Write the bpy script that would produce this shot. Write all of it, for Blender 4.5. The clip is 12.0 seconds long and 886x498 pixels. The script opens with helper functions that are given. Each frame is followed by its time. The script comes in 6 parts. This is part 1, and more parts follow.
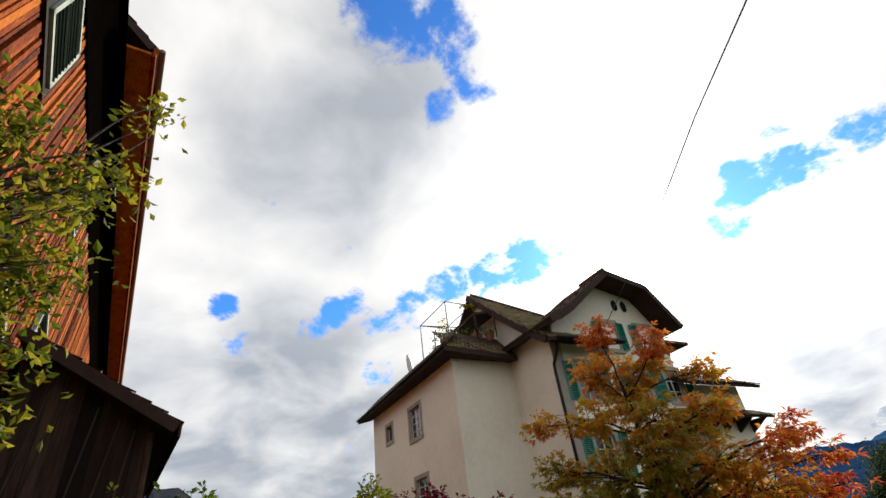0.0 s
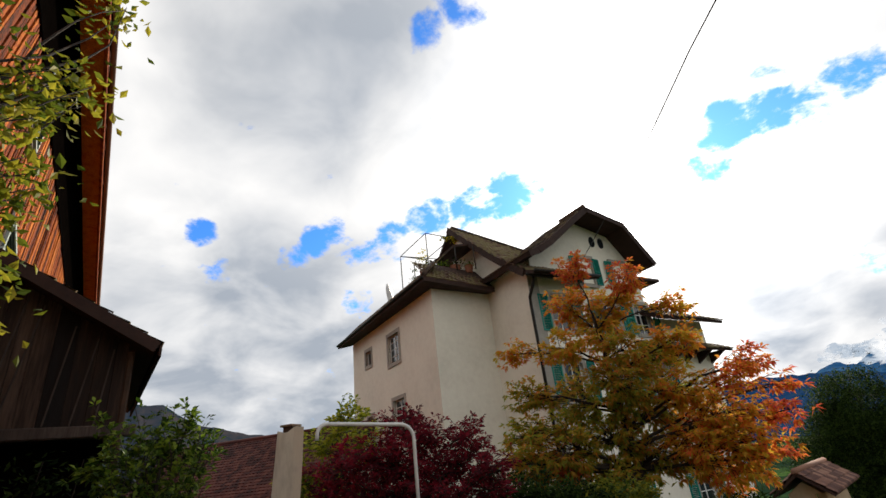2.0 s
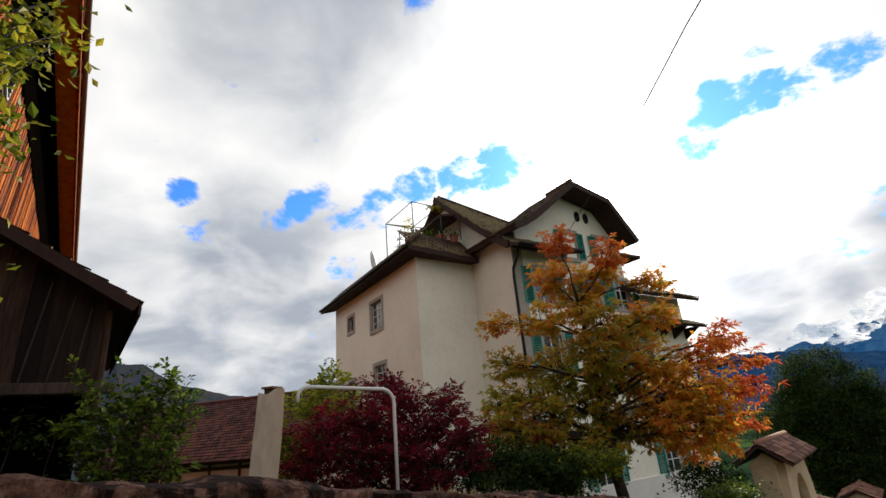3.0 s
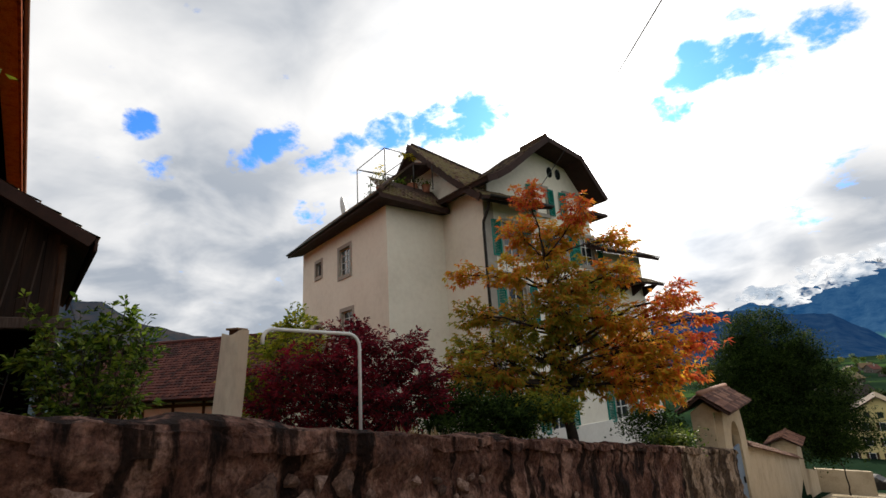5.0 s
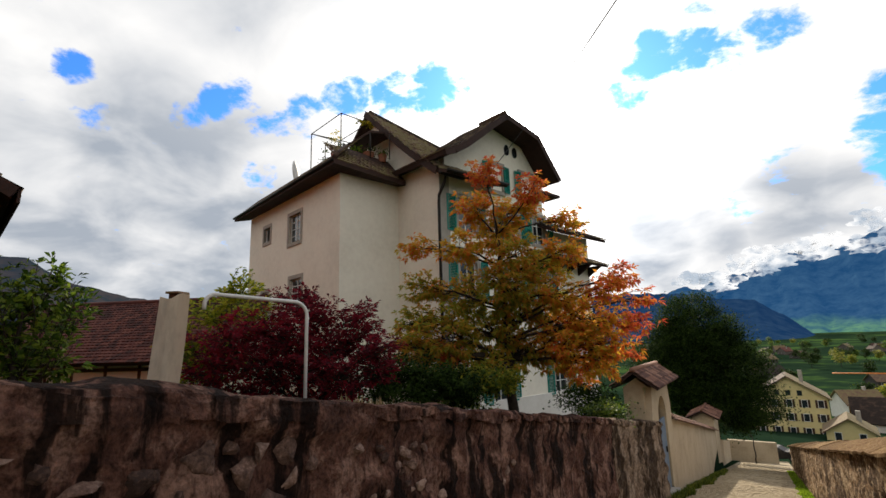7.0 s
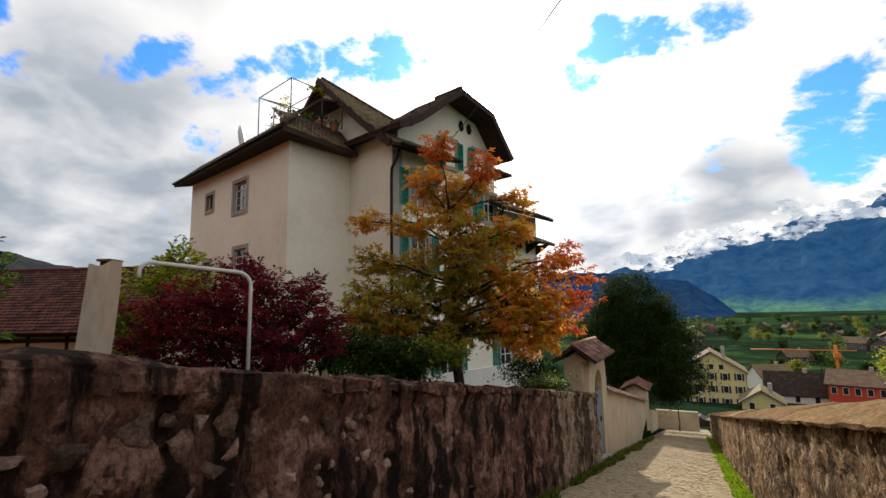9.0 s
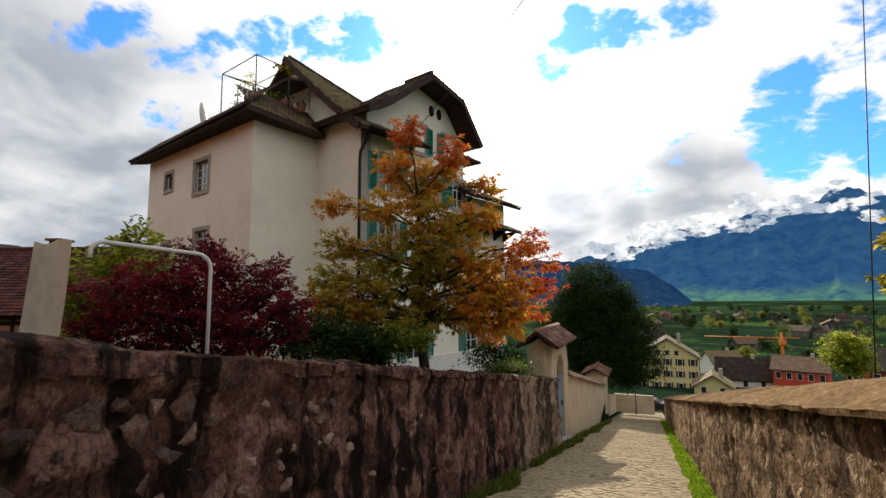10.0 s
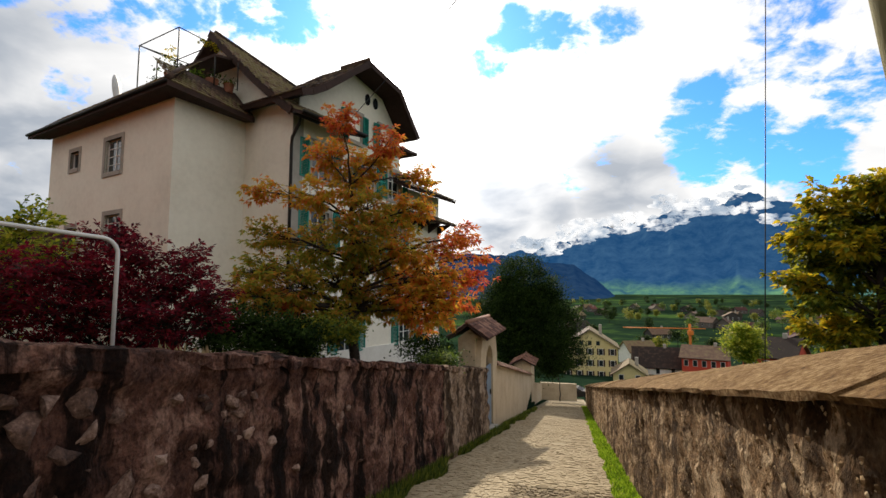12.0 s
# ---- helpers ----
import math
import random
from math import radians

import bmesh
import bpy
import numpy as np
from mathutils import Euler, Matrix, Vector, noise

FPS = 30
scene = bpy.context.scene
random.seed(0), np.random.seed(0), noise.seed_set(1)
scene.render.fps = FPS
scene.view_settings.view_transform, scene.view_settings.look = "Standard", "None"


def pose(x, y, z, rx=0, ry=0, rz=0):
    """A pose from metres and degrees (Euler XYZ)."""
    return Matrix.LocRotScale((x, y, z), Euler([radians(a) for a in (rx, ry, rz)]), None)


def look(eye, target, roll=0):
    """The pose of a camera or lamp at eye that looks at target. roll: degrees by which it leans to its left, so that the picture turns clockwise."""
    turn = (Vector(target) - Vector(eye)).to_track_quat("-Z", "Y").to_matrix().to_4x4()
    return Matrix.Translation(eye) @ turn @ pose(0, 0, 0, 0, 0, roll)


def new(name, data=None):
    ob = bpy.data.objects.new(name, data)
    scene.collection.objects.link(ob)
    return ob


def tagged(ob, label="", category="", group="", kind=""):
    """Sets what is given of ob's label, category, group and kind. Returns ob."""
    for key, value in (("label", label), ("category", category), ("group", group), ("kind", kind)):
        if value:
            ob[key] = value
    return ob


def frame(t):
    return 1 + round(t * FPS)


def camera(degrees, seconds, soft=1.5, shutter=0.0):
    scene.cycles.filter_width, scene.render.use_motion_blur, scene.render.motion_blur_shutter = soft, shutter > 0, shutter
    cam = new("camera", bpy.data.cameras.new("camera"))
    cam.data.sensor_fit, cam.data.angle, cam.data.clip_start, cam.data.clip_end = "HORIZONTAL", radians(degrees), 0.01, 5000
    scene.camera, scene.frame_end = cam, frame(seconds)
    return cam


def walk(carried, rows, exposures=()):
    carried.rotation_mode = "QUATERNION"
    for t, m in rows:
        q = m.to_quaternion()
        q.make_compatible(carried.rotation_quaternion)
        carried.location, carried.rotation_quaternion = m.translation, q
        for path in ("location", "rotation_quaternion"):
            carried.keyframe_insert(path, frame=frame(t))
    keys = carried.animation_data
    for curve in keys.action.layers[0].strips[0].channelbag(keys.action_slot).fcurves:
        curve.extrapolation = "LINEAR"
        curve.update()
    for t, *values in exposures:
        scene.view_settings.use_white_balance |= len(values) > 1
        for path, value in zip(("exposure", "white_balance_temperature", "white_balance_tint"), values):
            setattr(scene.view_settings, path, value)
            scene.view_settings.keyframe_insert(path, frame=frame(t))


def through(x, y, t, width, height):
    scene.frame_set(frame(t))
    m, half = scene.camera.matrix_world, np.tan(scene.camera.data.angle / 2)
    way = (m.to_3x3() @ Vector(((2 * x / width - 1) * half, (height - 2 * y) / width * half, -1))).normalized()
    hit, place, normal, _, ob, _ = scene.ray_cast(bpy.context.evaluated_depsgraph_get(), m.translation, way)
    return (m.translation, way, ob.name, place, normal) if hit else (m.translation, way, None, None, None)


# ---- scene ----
# Eye about 1.5 m over a steep lane that falls along +y; x to the right.
cam = camera(85.6, 12.0)
walk(cam, [
    (0, pose(0.060, -0.076, 1.522, 122.83, 6.50, 48.37)),
    (0.5, pose(0.048, -0.067, 1.519, 120.63, 6.52, 47.54)),
    (1, pose(0.037, -0.058, 1.516, 118.19, 6.62, 46.96)),
    (1.5, pose(0.026, -0.050, 1.514, 116.34, 6.42, 46.38)),
    (2, pose(0.016, -0.043, 1.512, 114.47, 6.01, 45.52)),
    (2.5, pose(0.008, -0.038, 1.511, 112.64, 5.40, 44.44)),
    (3, pose(0.002, -0.033, 1.511, 110.61, 4.78, 43.09)),
    (5, pose(-0.013, -0.018, 1.511, 104.35, 3.33, 38.90)),
    (5.5, pose(-0.016, -0.015, 1.512, 103.56, 3.06, 37.70)),
    (6, pose(-0.018, -0.012, 1.513, 102.49, 2.56, 36.05)),
    (6.5, pose(-0.019, -0.011, 1.513, 101.61, 2.09, 34.49)),
    (7, pose(-0.019, -0.010, 1.513, 100.84, 1.71, 32.81)),
    (9, pose(-0.012, -0.006, 1.507, 97.73, 0.95, 26.80)),
    (9.5, pose(-0.007, -0.004, 1.504, 96.81, 0.67, 25.00)),
    (10, pose(0.000, 0.000, 1.500, 96.03, 0.38, 22.89)),
    (10.5, pose(0.008, 0.004, 1.496, 95.74, 0.19, 20.89)),
    (11, pose(0.017, 0.009, 1.492, 95.36, 0.02, 18.54)),
    (11.5, pose(0.026, 0.012, 1.489, 94.99, 0.09, 16.77)),
    (12, pose(0.034, 0.015, 1.486, 95.07, -0.01, 15.05)),
])
scene.view_settings.exposure = 0.0

EYE = 1.5
SLOPE = 0.186
SUN_AZ, SUN_EL = -20.0, 27.0


def lane_z(y):
    """Height of the lane and of the ground that goes on below it."""
    if y < 60:
        return -SLOPE * y
    k = min(1.0, (y - 60) / 160)
    return -11.16 - 11.8 * (1 - (1 - k) ** 2)


def wall_top(y):
    return EYE + 0.02 - 0.161 * y


def garden_z(y):
    return EYE - 0.3 - 0.155 * max(y, -12)


def polar(az, el, r):
    """A point r metres away (on the level) from the eye, at azimuth az from the lane and elevation el."""
    a = radians(az)
    return Vector((r * math.sin(a), r * math.cos(a), EYE + r * math.tan(radians(el))))


# ---- world and sun ----
world = bpy.data.worlds.new("sky")
scene.world = world
world.use_nodes = True
WN, WL = world.node_tree.nodes, world.node_tree.links
WN.clear()


def wnode(kind, **values):
    n = WN.new(kind)
    for k, v in values.items():
        if k == "op":
            n.operation = v
        elif k == "ins":
            for i, x in v.items():
                n.inputs[i].default_value = x
    return n


def wmath(op, a, b=None, c=None, clamp=False):
    n = WN.new("ShaderNodeMath")
    n.operation, n.use_clamp = op, clamp
    for i, x in enumerate((a, b, c)):
        if x is None:
            continue
        if isinstance(x, (int, float)):
            n.inputs[i].default_value = x
        else:
            WL.new(x, n.inputs[i])
    return n.outputs[0]


def build_sky():
    out = WN.new("ShaderNodeOutputWorld")
    bg = WN.new("ShaderNodeBackground")
    sky = WN.new("ShaderNodeTexSky")
    sky.sky_type, sky.sun_disc = "NISHITA", False
    sky.sun_elevation, sky.sun_rotation = radians(SUN_EL), radians(SUN_AZ)
    sky.dust_density, sky.ozone_density = 0.4, 3.0
    coord = WN.new("ShaderNodeTexCoord").outputs["Generated"]
    sep = WN.new("ShaderNodeSeparateXYZ")
    WL.new(coord, sep.inputs[0])
    # clouds lie on a flat layer overhead
    h = wmath("ADD", wmath("MAXIMUM", sep.outputs[2], 0.0), 0.32)
    comb = WN.new("ShaderNodeCombineXYZ")
    WL.new(wmath("DIVIDE", sep.outputs[0], h), comb.inputs[0])
    WL.new(wmath("DIVIDE", sep.outputs[1], h), comb.inputs[1])

    def noise_tex(scale, detail, rough, shift, distort=0.0):
        m = WN.new("ShaderNodeMapping")
        m.inputs["Location"].default_value = shift
        WL.new(comb.outputs[0], m.inputs[0])
        n = WN.new("ShaderNodeTexNoise")
        n.inputs["Scale"].default_value, n.inputs["Detail"].default_value = scale, detail
        n.inputs["Roughness"].default_value, n.inputs["Distortion"].default_value = rough, distort
        WL.new(m.outputs[0], n.inputs["Vector"])
        return n.outputs[0]

    def around(az, el, inner, outer):
        """1 within inner degrees of a direction, 0 past outer."""
        a, e = radians(az), radians(el)
        d = WN.new("ShaderNodeVectorMath")
        d.operation = "DOT_PRODUCT"
        WL.new(coord, d.inputs[0])
        d.inputs[1].default_value = (math.cos(e) * math.sin(a), math.cos(e) * math.cos(a), math.sin(e))
        r = WN.new("ShaderNodeMapRange")
        r.interpolation_type = "SMOOTHSTEP"
        r.inputs["From Min"].default_value = math.cos(radians(outer))
        r.inputs["From Max"].default_value = math.cos(radians(inner))
        WL.new(d.outputs["Value"], r.inputs["Value"])
        return r.outputs[0]

    puffs = noise_tex(8.5, 12.0, 0.60, (3.1, 1.7, 0.0), 0.35)
    fine = noise_tex(26.0, 8.0, 0.65, (0.4, 5.2, 0.0))
    density = wmath("ADD", wmath("MULTIPLY", wmath("SUBTRACT", puffs, 0.5), 2.5), wmath("ADD", wmath("MULTIPLY", wmath("SUBTRACT", fine, 0.5), 1.0), 0.98))
    # openings where the blue shows
    gap = None
    for az, el, inner, outer, w in GAPS:
        g = wmath("MULTIPLY", around(az, el, inner, outer), w)
        gap = g if gap is None else wmath("MAXIMUM", gap, g)
    cover = wmath("SUBTRACT", density, wmath("MULTIPLY", gap, 0.88))
    mask = WN.new("ShaderNodeMapRange")
    mask.interpolation_type = "SMOOTHSTEP"
    mask.inputs["From Min"].default_value, mask.inputs["From Max"].default_value = 0.0, 0.56
    WL.new(cover, mask.inputs["Value"])
    # grey undersides of the thick clouds
    grey = None
    for az, el, inner, outer, w in GREYS:
        g = wmath("MULTIPLY", around(az, el, inner, outer), w)
        grey = g if grey is None else wmath("MAXIMUM", grey, g)
    billow = wmath("ADD", wmath("MULTIPLY", wmath("SUBTRACT", noise_tex(3.4, 5.0, 0.5, (7.3, 2.2, 0.0), 0.3), 0.5), 1.5), 0.5)
    shade = WN.new("ShaderNodeMapRange")
    shade.inputs["From Min"].default_value, shade.inputs["From Max"].default_value = 0.30, 0.95
    shade.inputs["To Min"].default_value, shade.inputs["To Max"].default_value = 0.0, 1.0
    WL.new(wmath("ADD", billow, wmath("MULTIPLY", grey, 0.22)), shade.inputs["Value"])
    dull = wmath("MULTIPLY", shade.outputs[0], wmath("ADD", wmath("MULTIPLY", grey, 0.62), 0.20), clamp=True)
    cloud = WN.new("ShaderNodeMix")
    cloud.data_type = "RGBA"
    WL.new(dull, cloud.inputs[0])
    cloud.inputs[6].default_value = (1.0, 0.98, 0.955, 1)
    # thick cloud is bluish against the light, plain grey on the unseen far side, added to dim fill
    thick = WN.new("ShaderNodeMix")
    thick.data_type = "RGBA"
    WL.new(around(165, 25, 60, 110), thick.inputs[0])
    thick.inputs[6].default_value = (0.36, 0.40, 0.46, 1)
    thick.inputs[7].default_value = (0.46, 0.46, 0.46, 1)
    WL.new(thick.outputs[2], cloud.inputs[7])
    glow = wmath("ADD", wmath("MULTIPLY", around(SUN_AZ, SUN_EL, 0.0, 28.0), 0.8), wmath("MULTIPLY", around(SUN_AZ, SUN_EL, 0.0, 9.0), 6.0))
    lit = WN.new("ShaderNodeVectorMath")
    lit.operation = "SCALE"
    WL.new(cloud.outputs[2], lit.inputs[0])
    WL.new(wmath("ADD", glow, CLOUD), lit.inputs["Scale"])
    blue = WN.new("ShaderNodeVectorMath")
    blue.operation = "SCALE"
    tint = WN.new("ShaderNodeVectorMath")
    tint.operation = "MULTIPLY"
    tint.inputs[1].default_value = (0.42, 0.96, 1.62)
    WL.new(sky.outputs[0], tint.inputs[0])
    WL.new(tint.outputs[0], blue.inputs[0])
    blue.inputs["Scale"].default_value = BLUE
    both = WN.new("ShaderNodeMix")
    both.data_type = "RGBA"
    WL.new(mask.outputs[0], both.inputs[0])
    WL.new(blue.outputs[0], both.inputs[6])
    WL.new(lit.outputs[0], both.inputs[7])
    WL.new(both.outputs[2], bg.inputs[0])
    WL.new(bg.outputs[0], out.inputs[0])


CLOUD, BLUE = 1.15, 0.14
# azimuth, elevation, inner and outer radius in degrees, weight
GAPS = [(-72.5, 26.2, 0, 2.4, 0.9), (-70.8, 22, 0, 2.6, 0.65), (-61.8, 24.3, 0, 2.6, 0.95), (-59.3, 26, 0, 2.6, 0.95), (-56.6, 27.4, 0, 2.8, 0.9), (-53.4, 24.8, 0, 3.4, 0.85), (-48.9, 25.8, 0, 3.6, 0.8), (-54, 19.2, 0, 3, 0.9), (-44.3, 28.4, 0, 4, 0.9), (-38, 28.2, 0, 4.5, 0.95), (-33, 29.6, 0, 4.5, 1.1), (-28, 30.4, 0, 3.6, 0.8),
        (-45, 59, 0, 9, 0.95), (-37, 55.5, 0, 6, 0.85), (-34.5, 51, 0, 4, 0.8), (-41, 49.3, 0, 3, 0.7)]
GAPS += [(-9.6, 26.9, 0, 4, 0.95), (-6, 29.3, 0, 3.6, 1.05), (-2, 28.8, 0, 3.6, 1.1), (1, 27.4, 0, 3.2, 0.95), (5.5, 28.4, 0, 3.5, 0.8), (-0.5, 32, 0, 3, 0.7), (0.3, 12.6, 0, 3.0, 0.6), (4.6, 15.6, 0, 3.2, 0.7), (13.5, 19, 0, 5, 1.15), (14, 14.5, 0, 5, 1.3),
         (18.5, 15.5, 0, 5, 1.2), (22.6, 12.6, 0, 5.5, 1.35)]
GAPS += [(22.5, 22.4, 0, 5, 0.9), (18.5, 21.2, 0, 3.5, 0.7), (27.5, 18, 0, 5, 0.9), (23, 26.4, 0, 5, 0.85), (42, 26, 3, 22, 0.7)]
# the last entry adds unseen grey cloud behind the camera to cut fill light
GREYS = [(-60, 47, 0, 24, 1.25), (-68, 10, 0, 30, 1.35), (-50, 9, 0, 16, 1.1), (-7.5, 9, 0, 7, 1.25), (-3, 10.4, 0, 6, 1.1), (4.5, 12, 0, 7, 1.15), (9, 11.6, 0, 6, 1.1), (25, 10.5, 0, 6, 0.8), (6, 30, 0, 7, 0.5), (165, 25, 70, 112, 1.0)]
build_sky()

sun = new("sun", bpy.data.lights.new("sun", "SUN"))
sun.data.energy, sun.data.angle, sun.data.color = 5.0, radians(0.6), (1.0, 0.88, 0.70)
sun.matrix_world = look(polar(SUN_AZ, SUN_EL, 50), (0, 0, EYE))


# ---- materials ----
def material(name, colors, scale=3.0, rough=0.8, bump=0.3, bump_scale=None, fine=0.35, metal=0.0, island=0.0, per_object=0.0, stretch=(1, 1, 1), emit=None, spread=(0.3, 0.7), through=0.0, detail=6.0, spec=0.3):
    """A surface whose colour wanders between colors on two scales, with relief and uneven gloss."""
    m = bpy.data.materials.new(name)
    m.use_nodes = True
    N, L = m.node_tree.nodes, m.node_tree.links
    b = N["Principled BSDF"]
    geo = N.new("ShaderNodeNewGeometry")
    mp = N.new("ShaderNodeMapping")
    mp.inputs["Scale"].default_value = stretch
    L.new(geo.outputs["Position"], mp.inputs[0])

    def noise_at(s, d=detail):
        n = N.new("ShaderNodeTexNoise")
        n.inputs["Scale"].default_value, n.inputs["Detail"].default_value, n.inputs["Roughness"].default_value = s, d, 0.6
        L.new(mp.outputs[0], n.inputs["Vector"])
        return n.outputs[0]

    def calc(op, a, c):
        n = N.new("ShaderNodeMath")
        n.operation = op
        for i, x in enumerate((a, c)):
            if isinstance(x, (int, float)):
                n.inputs[i].default_value = x
            else:
                L.new(x, n.inputs[i])
        return n.outputs[0]

    big, small = noise_at(scale), noise_at(scale * 9)
    f = calc("ADD", calc("MULTIPLY", big, 1 - fine), calc("MULTIPLY", small, fine))
    if island:
        f = calc("ADD", f, calc("MULTIPLY", calc("SUBTRACT", geo.outputs["Random Per Island"], 0.5), island))
    if per_object:
        oi = N.new("ShaderNodeObjectInfo")
        f = calc("ADD", f, calc("MULTIPLY", calc("SUBTRACT", oi.outputs["Random"], 0.5), per_object))
    ramp = N.new("ShaderNodeValToRGB")
    e = ramp.color_ramp.elements
    while len(e) < len(colors):
        e.new(0.5)
    for i, c in enumerate(colors):
        e[i].position = spread[0] + (spread[1] - spread[0]) * i / max(1, len(colors) - 1)
        e[i].color = (*c, 1)
    L.new(f, ramp.inputs[0])
    L.new(ramp.outputs[0], b.inputs["Base Color"])
    r = N.new("ShaderNodeMapRange")
    r.inputs["To Min"].default_value, r.inputs["To Max"].default_value = max(0.05, rough - 0.12), min(1, rough + 0.12)
    L.new(small, r.inputs["Value"])
    L.new(r.outputs[0], b.inputs["Roughness"])
    b.inputs["Metallic"].default_value = metal
    b.inputs["Specular IOR Level"].default_value = spec
    if bump:
        bn = N.new("ShaderNodeBump")
        bn.inputs["Strength"].default_value = bump
        bn.inputs["Distance"].default_value = 0.02
        L.new(noise_at(bump_scale or scale * 6), bn.inputs["Height"])
        L.new(bn.outputs[0], b.inputs["Normal"])
    if through:
        # thin leaves let light pass
        t = N.new("ShaderNodeBsdfTranslucent")
        L.new(ramp.outputs[0], t.inputs[0])
        mx = N.new("ShaderNodeMixShader")
        mx.inputs[0].default_value = through
        L.new(b.outputs[0], mx.inputs[1])
        L.new(t.outputs[0], mx.inputs[2])
        L.new(mx.outputs[0], N["Material Output"].inputs[0])
    if emit:
        b.inputs["Emission Color"].default_value = (*emit[:3], 1)
        b.inputs["Emission Strength"].default_value = emit[3]
    return m


PLASTER = material("cream_plaster", [(0.69, 0.655, 0.56), (0.79, 0.755, 0.655), (0.85, 0.82, 0.715)], 0.6, 0.9, 0.15, 14, 0.4)
PLASTER_W = material("white_plaster", [(0.62, 0.60, 0.55), (0.8, 0.79, 0.75)], 0.8, 0.9, 0.15, 14)
STONE_TRIM = material("sandstone_trim", [(0.26, 0.24, 0.21), (0.42, 0.39, 0.34)], 2.0, 0.9, 0.2)
TILE = material("weathered_roof_tile", [(0.022, 0.014, 0.011), (0.085, 0.05, 0.034), (0.14, 0.082, 0.054), (0.17, 0.135, 0.062)], 1.2, 0.85, 0.4, 30, 0.35, island=0.6, per_object=0.5)
TILE_RED = material("dull_red_roof_tile", [(0.03, 0.010, 0.009), (0.075, 0.022, 0.018), (0.12, 0.04, 0.03)], 0.8, 0.85, 0.4, 30, 0.35, island=0.5)
TILE_WARM = material("terracotta_tile", [(0.07, 0.030, 0.022), (0.16, 0.075, 0.05), (0.24, 0.13, 0.09)], 2.2, 0.85, 0.4, 30, 0.4, island=0.5, per_object=0.6)
SOFFIT = material("brown_eave_boards", [(0.018, 0.009, 0.007), (0.055, 0.027, 0.02)], 3, 0.8, 0.3)
RUBBLE = material("wall_stone", [(0.035, 0.020, 0.016), (0.13, 0.076, 0.058), (0.34, 0.235, 0.19)], 6.0, 0.95, 1.0, 26.0, 0.5, per_object=0.3, spread=(0.34, 0.68))
CAP = material("mossy_cap_slab", [(0.035, 0.018, 0.007), (0.13, 0.072, 0.028), (0.22, 0.13, 0.055), (0.36, 0.25, 0.13)], 3.4, 0.95, 1.0, 90, 0.7, per_object=0.12, spread=(0.36, 0.66), spec=0.08)
PINK = material("pinkish_wall_plaster", [(0.33, 0.25, 0.165), (0.48, 0.385, 0.265), (0.56, 0.46, 0.33)], 0.9, 0.92, 0.3, 16)
COBBLE = material("grey_cobble", [(0.15, 0.115, 0.07), (0.28, 0.22, 0.135), (0.38, 0.31, 0.205)], 1.0, 0.85, 0.4, 40, 0.3, island=0.45, per_object=0.45, spec=0.15)
JOINT = material("sandy_joint", [(0.20, 0.158, 0.095), (0.32, 0.26, 0.165)], 3, 0.95, 0.5)
GRASS = material("grass", [(0.08, 0.15, 0.008), (0.20, 0.34, 0.015), (0.36, 0.48, 0.04)], 2, 0.7, 0.0, None, 0.35, island=0.5, through=0.45)
# darker copy of the grass, with the left wall's shade in its colour
GRASS_SHADE = material("shaded_grass", [(0.03, 0.055, 0.008), (0.09, 0.13, 0.015), (0.20, 0.22, 0.03)], 2, 0.7, 0.0, None, 0.35, island=0.5, through=0.4)
MEADOW = material("valley_meadow", [(0.009, 0.020, 0.012), (0.016, 0.033, 0.018), (0.055, 0.105, 0.026)], 0.011, 0.95, 0.0, None, 0.3, spread=(0.40, 0.62), spec=0.0)
BARK = material("bark", [(0.012, 0.010, 0.008), (0.05, 0.038, 0.03)], 6, 0.9, 0.8, 40, stretch=(1, 1, 0.3))
LEAF_MAROON = material("maroon_leaf", [(0.058, 0.004, 0.012), (0.155, 0.009, 0.023), (0.29, 0.017, 0.032)], 0.9, 0.55, 0, None, 0.3, island=0.6, through=0.58)
LEAF_AUTUMN = material("olive_orange_leaf", [(0.25, 0.29, 0.035), (0.42, 0.34, 0.04), (0.60, 0.30, 0.045), (0.68, 0.19, 0.05)], 0.8, 0.55, 0, None, 0.2, island=0.4, through=0.72, spread=(0.36, 0.78))
LEAF_AMBER = material("amber_leaf", [(0.48, 0.36, 0.03), (0.66, 0.37, 0.04), (0.74, 0.27, 0.045), (0.70, 0.15, 0.045)], 0.9, 0.55, 0, None, 0.2, island=0.45, through=0.72, spread=(0.34, 0.76))
BARK_DARK = material("dark_bark", [(0.012, 0.009, 0.007), (0.03, 0.022, 0.016), (0.055, 0.042, 0.032)], 9.0, 0.9, 0.5, 20.0)
LEAF_RED = material("red_autumn_leaf", [(0.66, 0.34, 0.04), (0.72, 0.21, 0.05), (0.62, 0.09, 0.05)], 0.9, 0.55, 0, None, 0.2, island=0.5, through=0.5)
LEAF_DARK = material("dark_green_leaf", [(0.006, 0.016, 0.004), (0.022, 0.045, 0.008), (0.05, 0.085, 0.015)], 0.6, 0.7, 0, None, 0.3, island=0.6, through=0.4, spec=0.08)
LEAF_GREEN = material("green_leaf", [(0.03, 0.065, 0.006), (0.09, 0.16, 0.016), (0.22, 0.30, 0.035)], 0.8, 0.5, 0, None, 0.3, island=0.6, through=0.5)
LEAF_GOLD = material("golden_leaf", [(0.13, 0.16, 0.012), (0.38, 0.33, 0.018), (0.68, 0.46, 0.025)], 0.5, 0.55, 0, None, 0.2, island=0.5, through=0.6)
LEAF_LIME = material("yellow_green_leaf", [(0.12, 0.19, 0.012), (0.28, 0.34, 0.025), (0.52, 0.50, 0.05)], 0.8, 0.5, 0, None, 0.3, island=0.6, through=0.6)
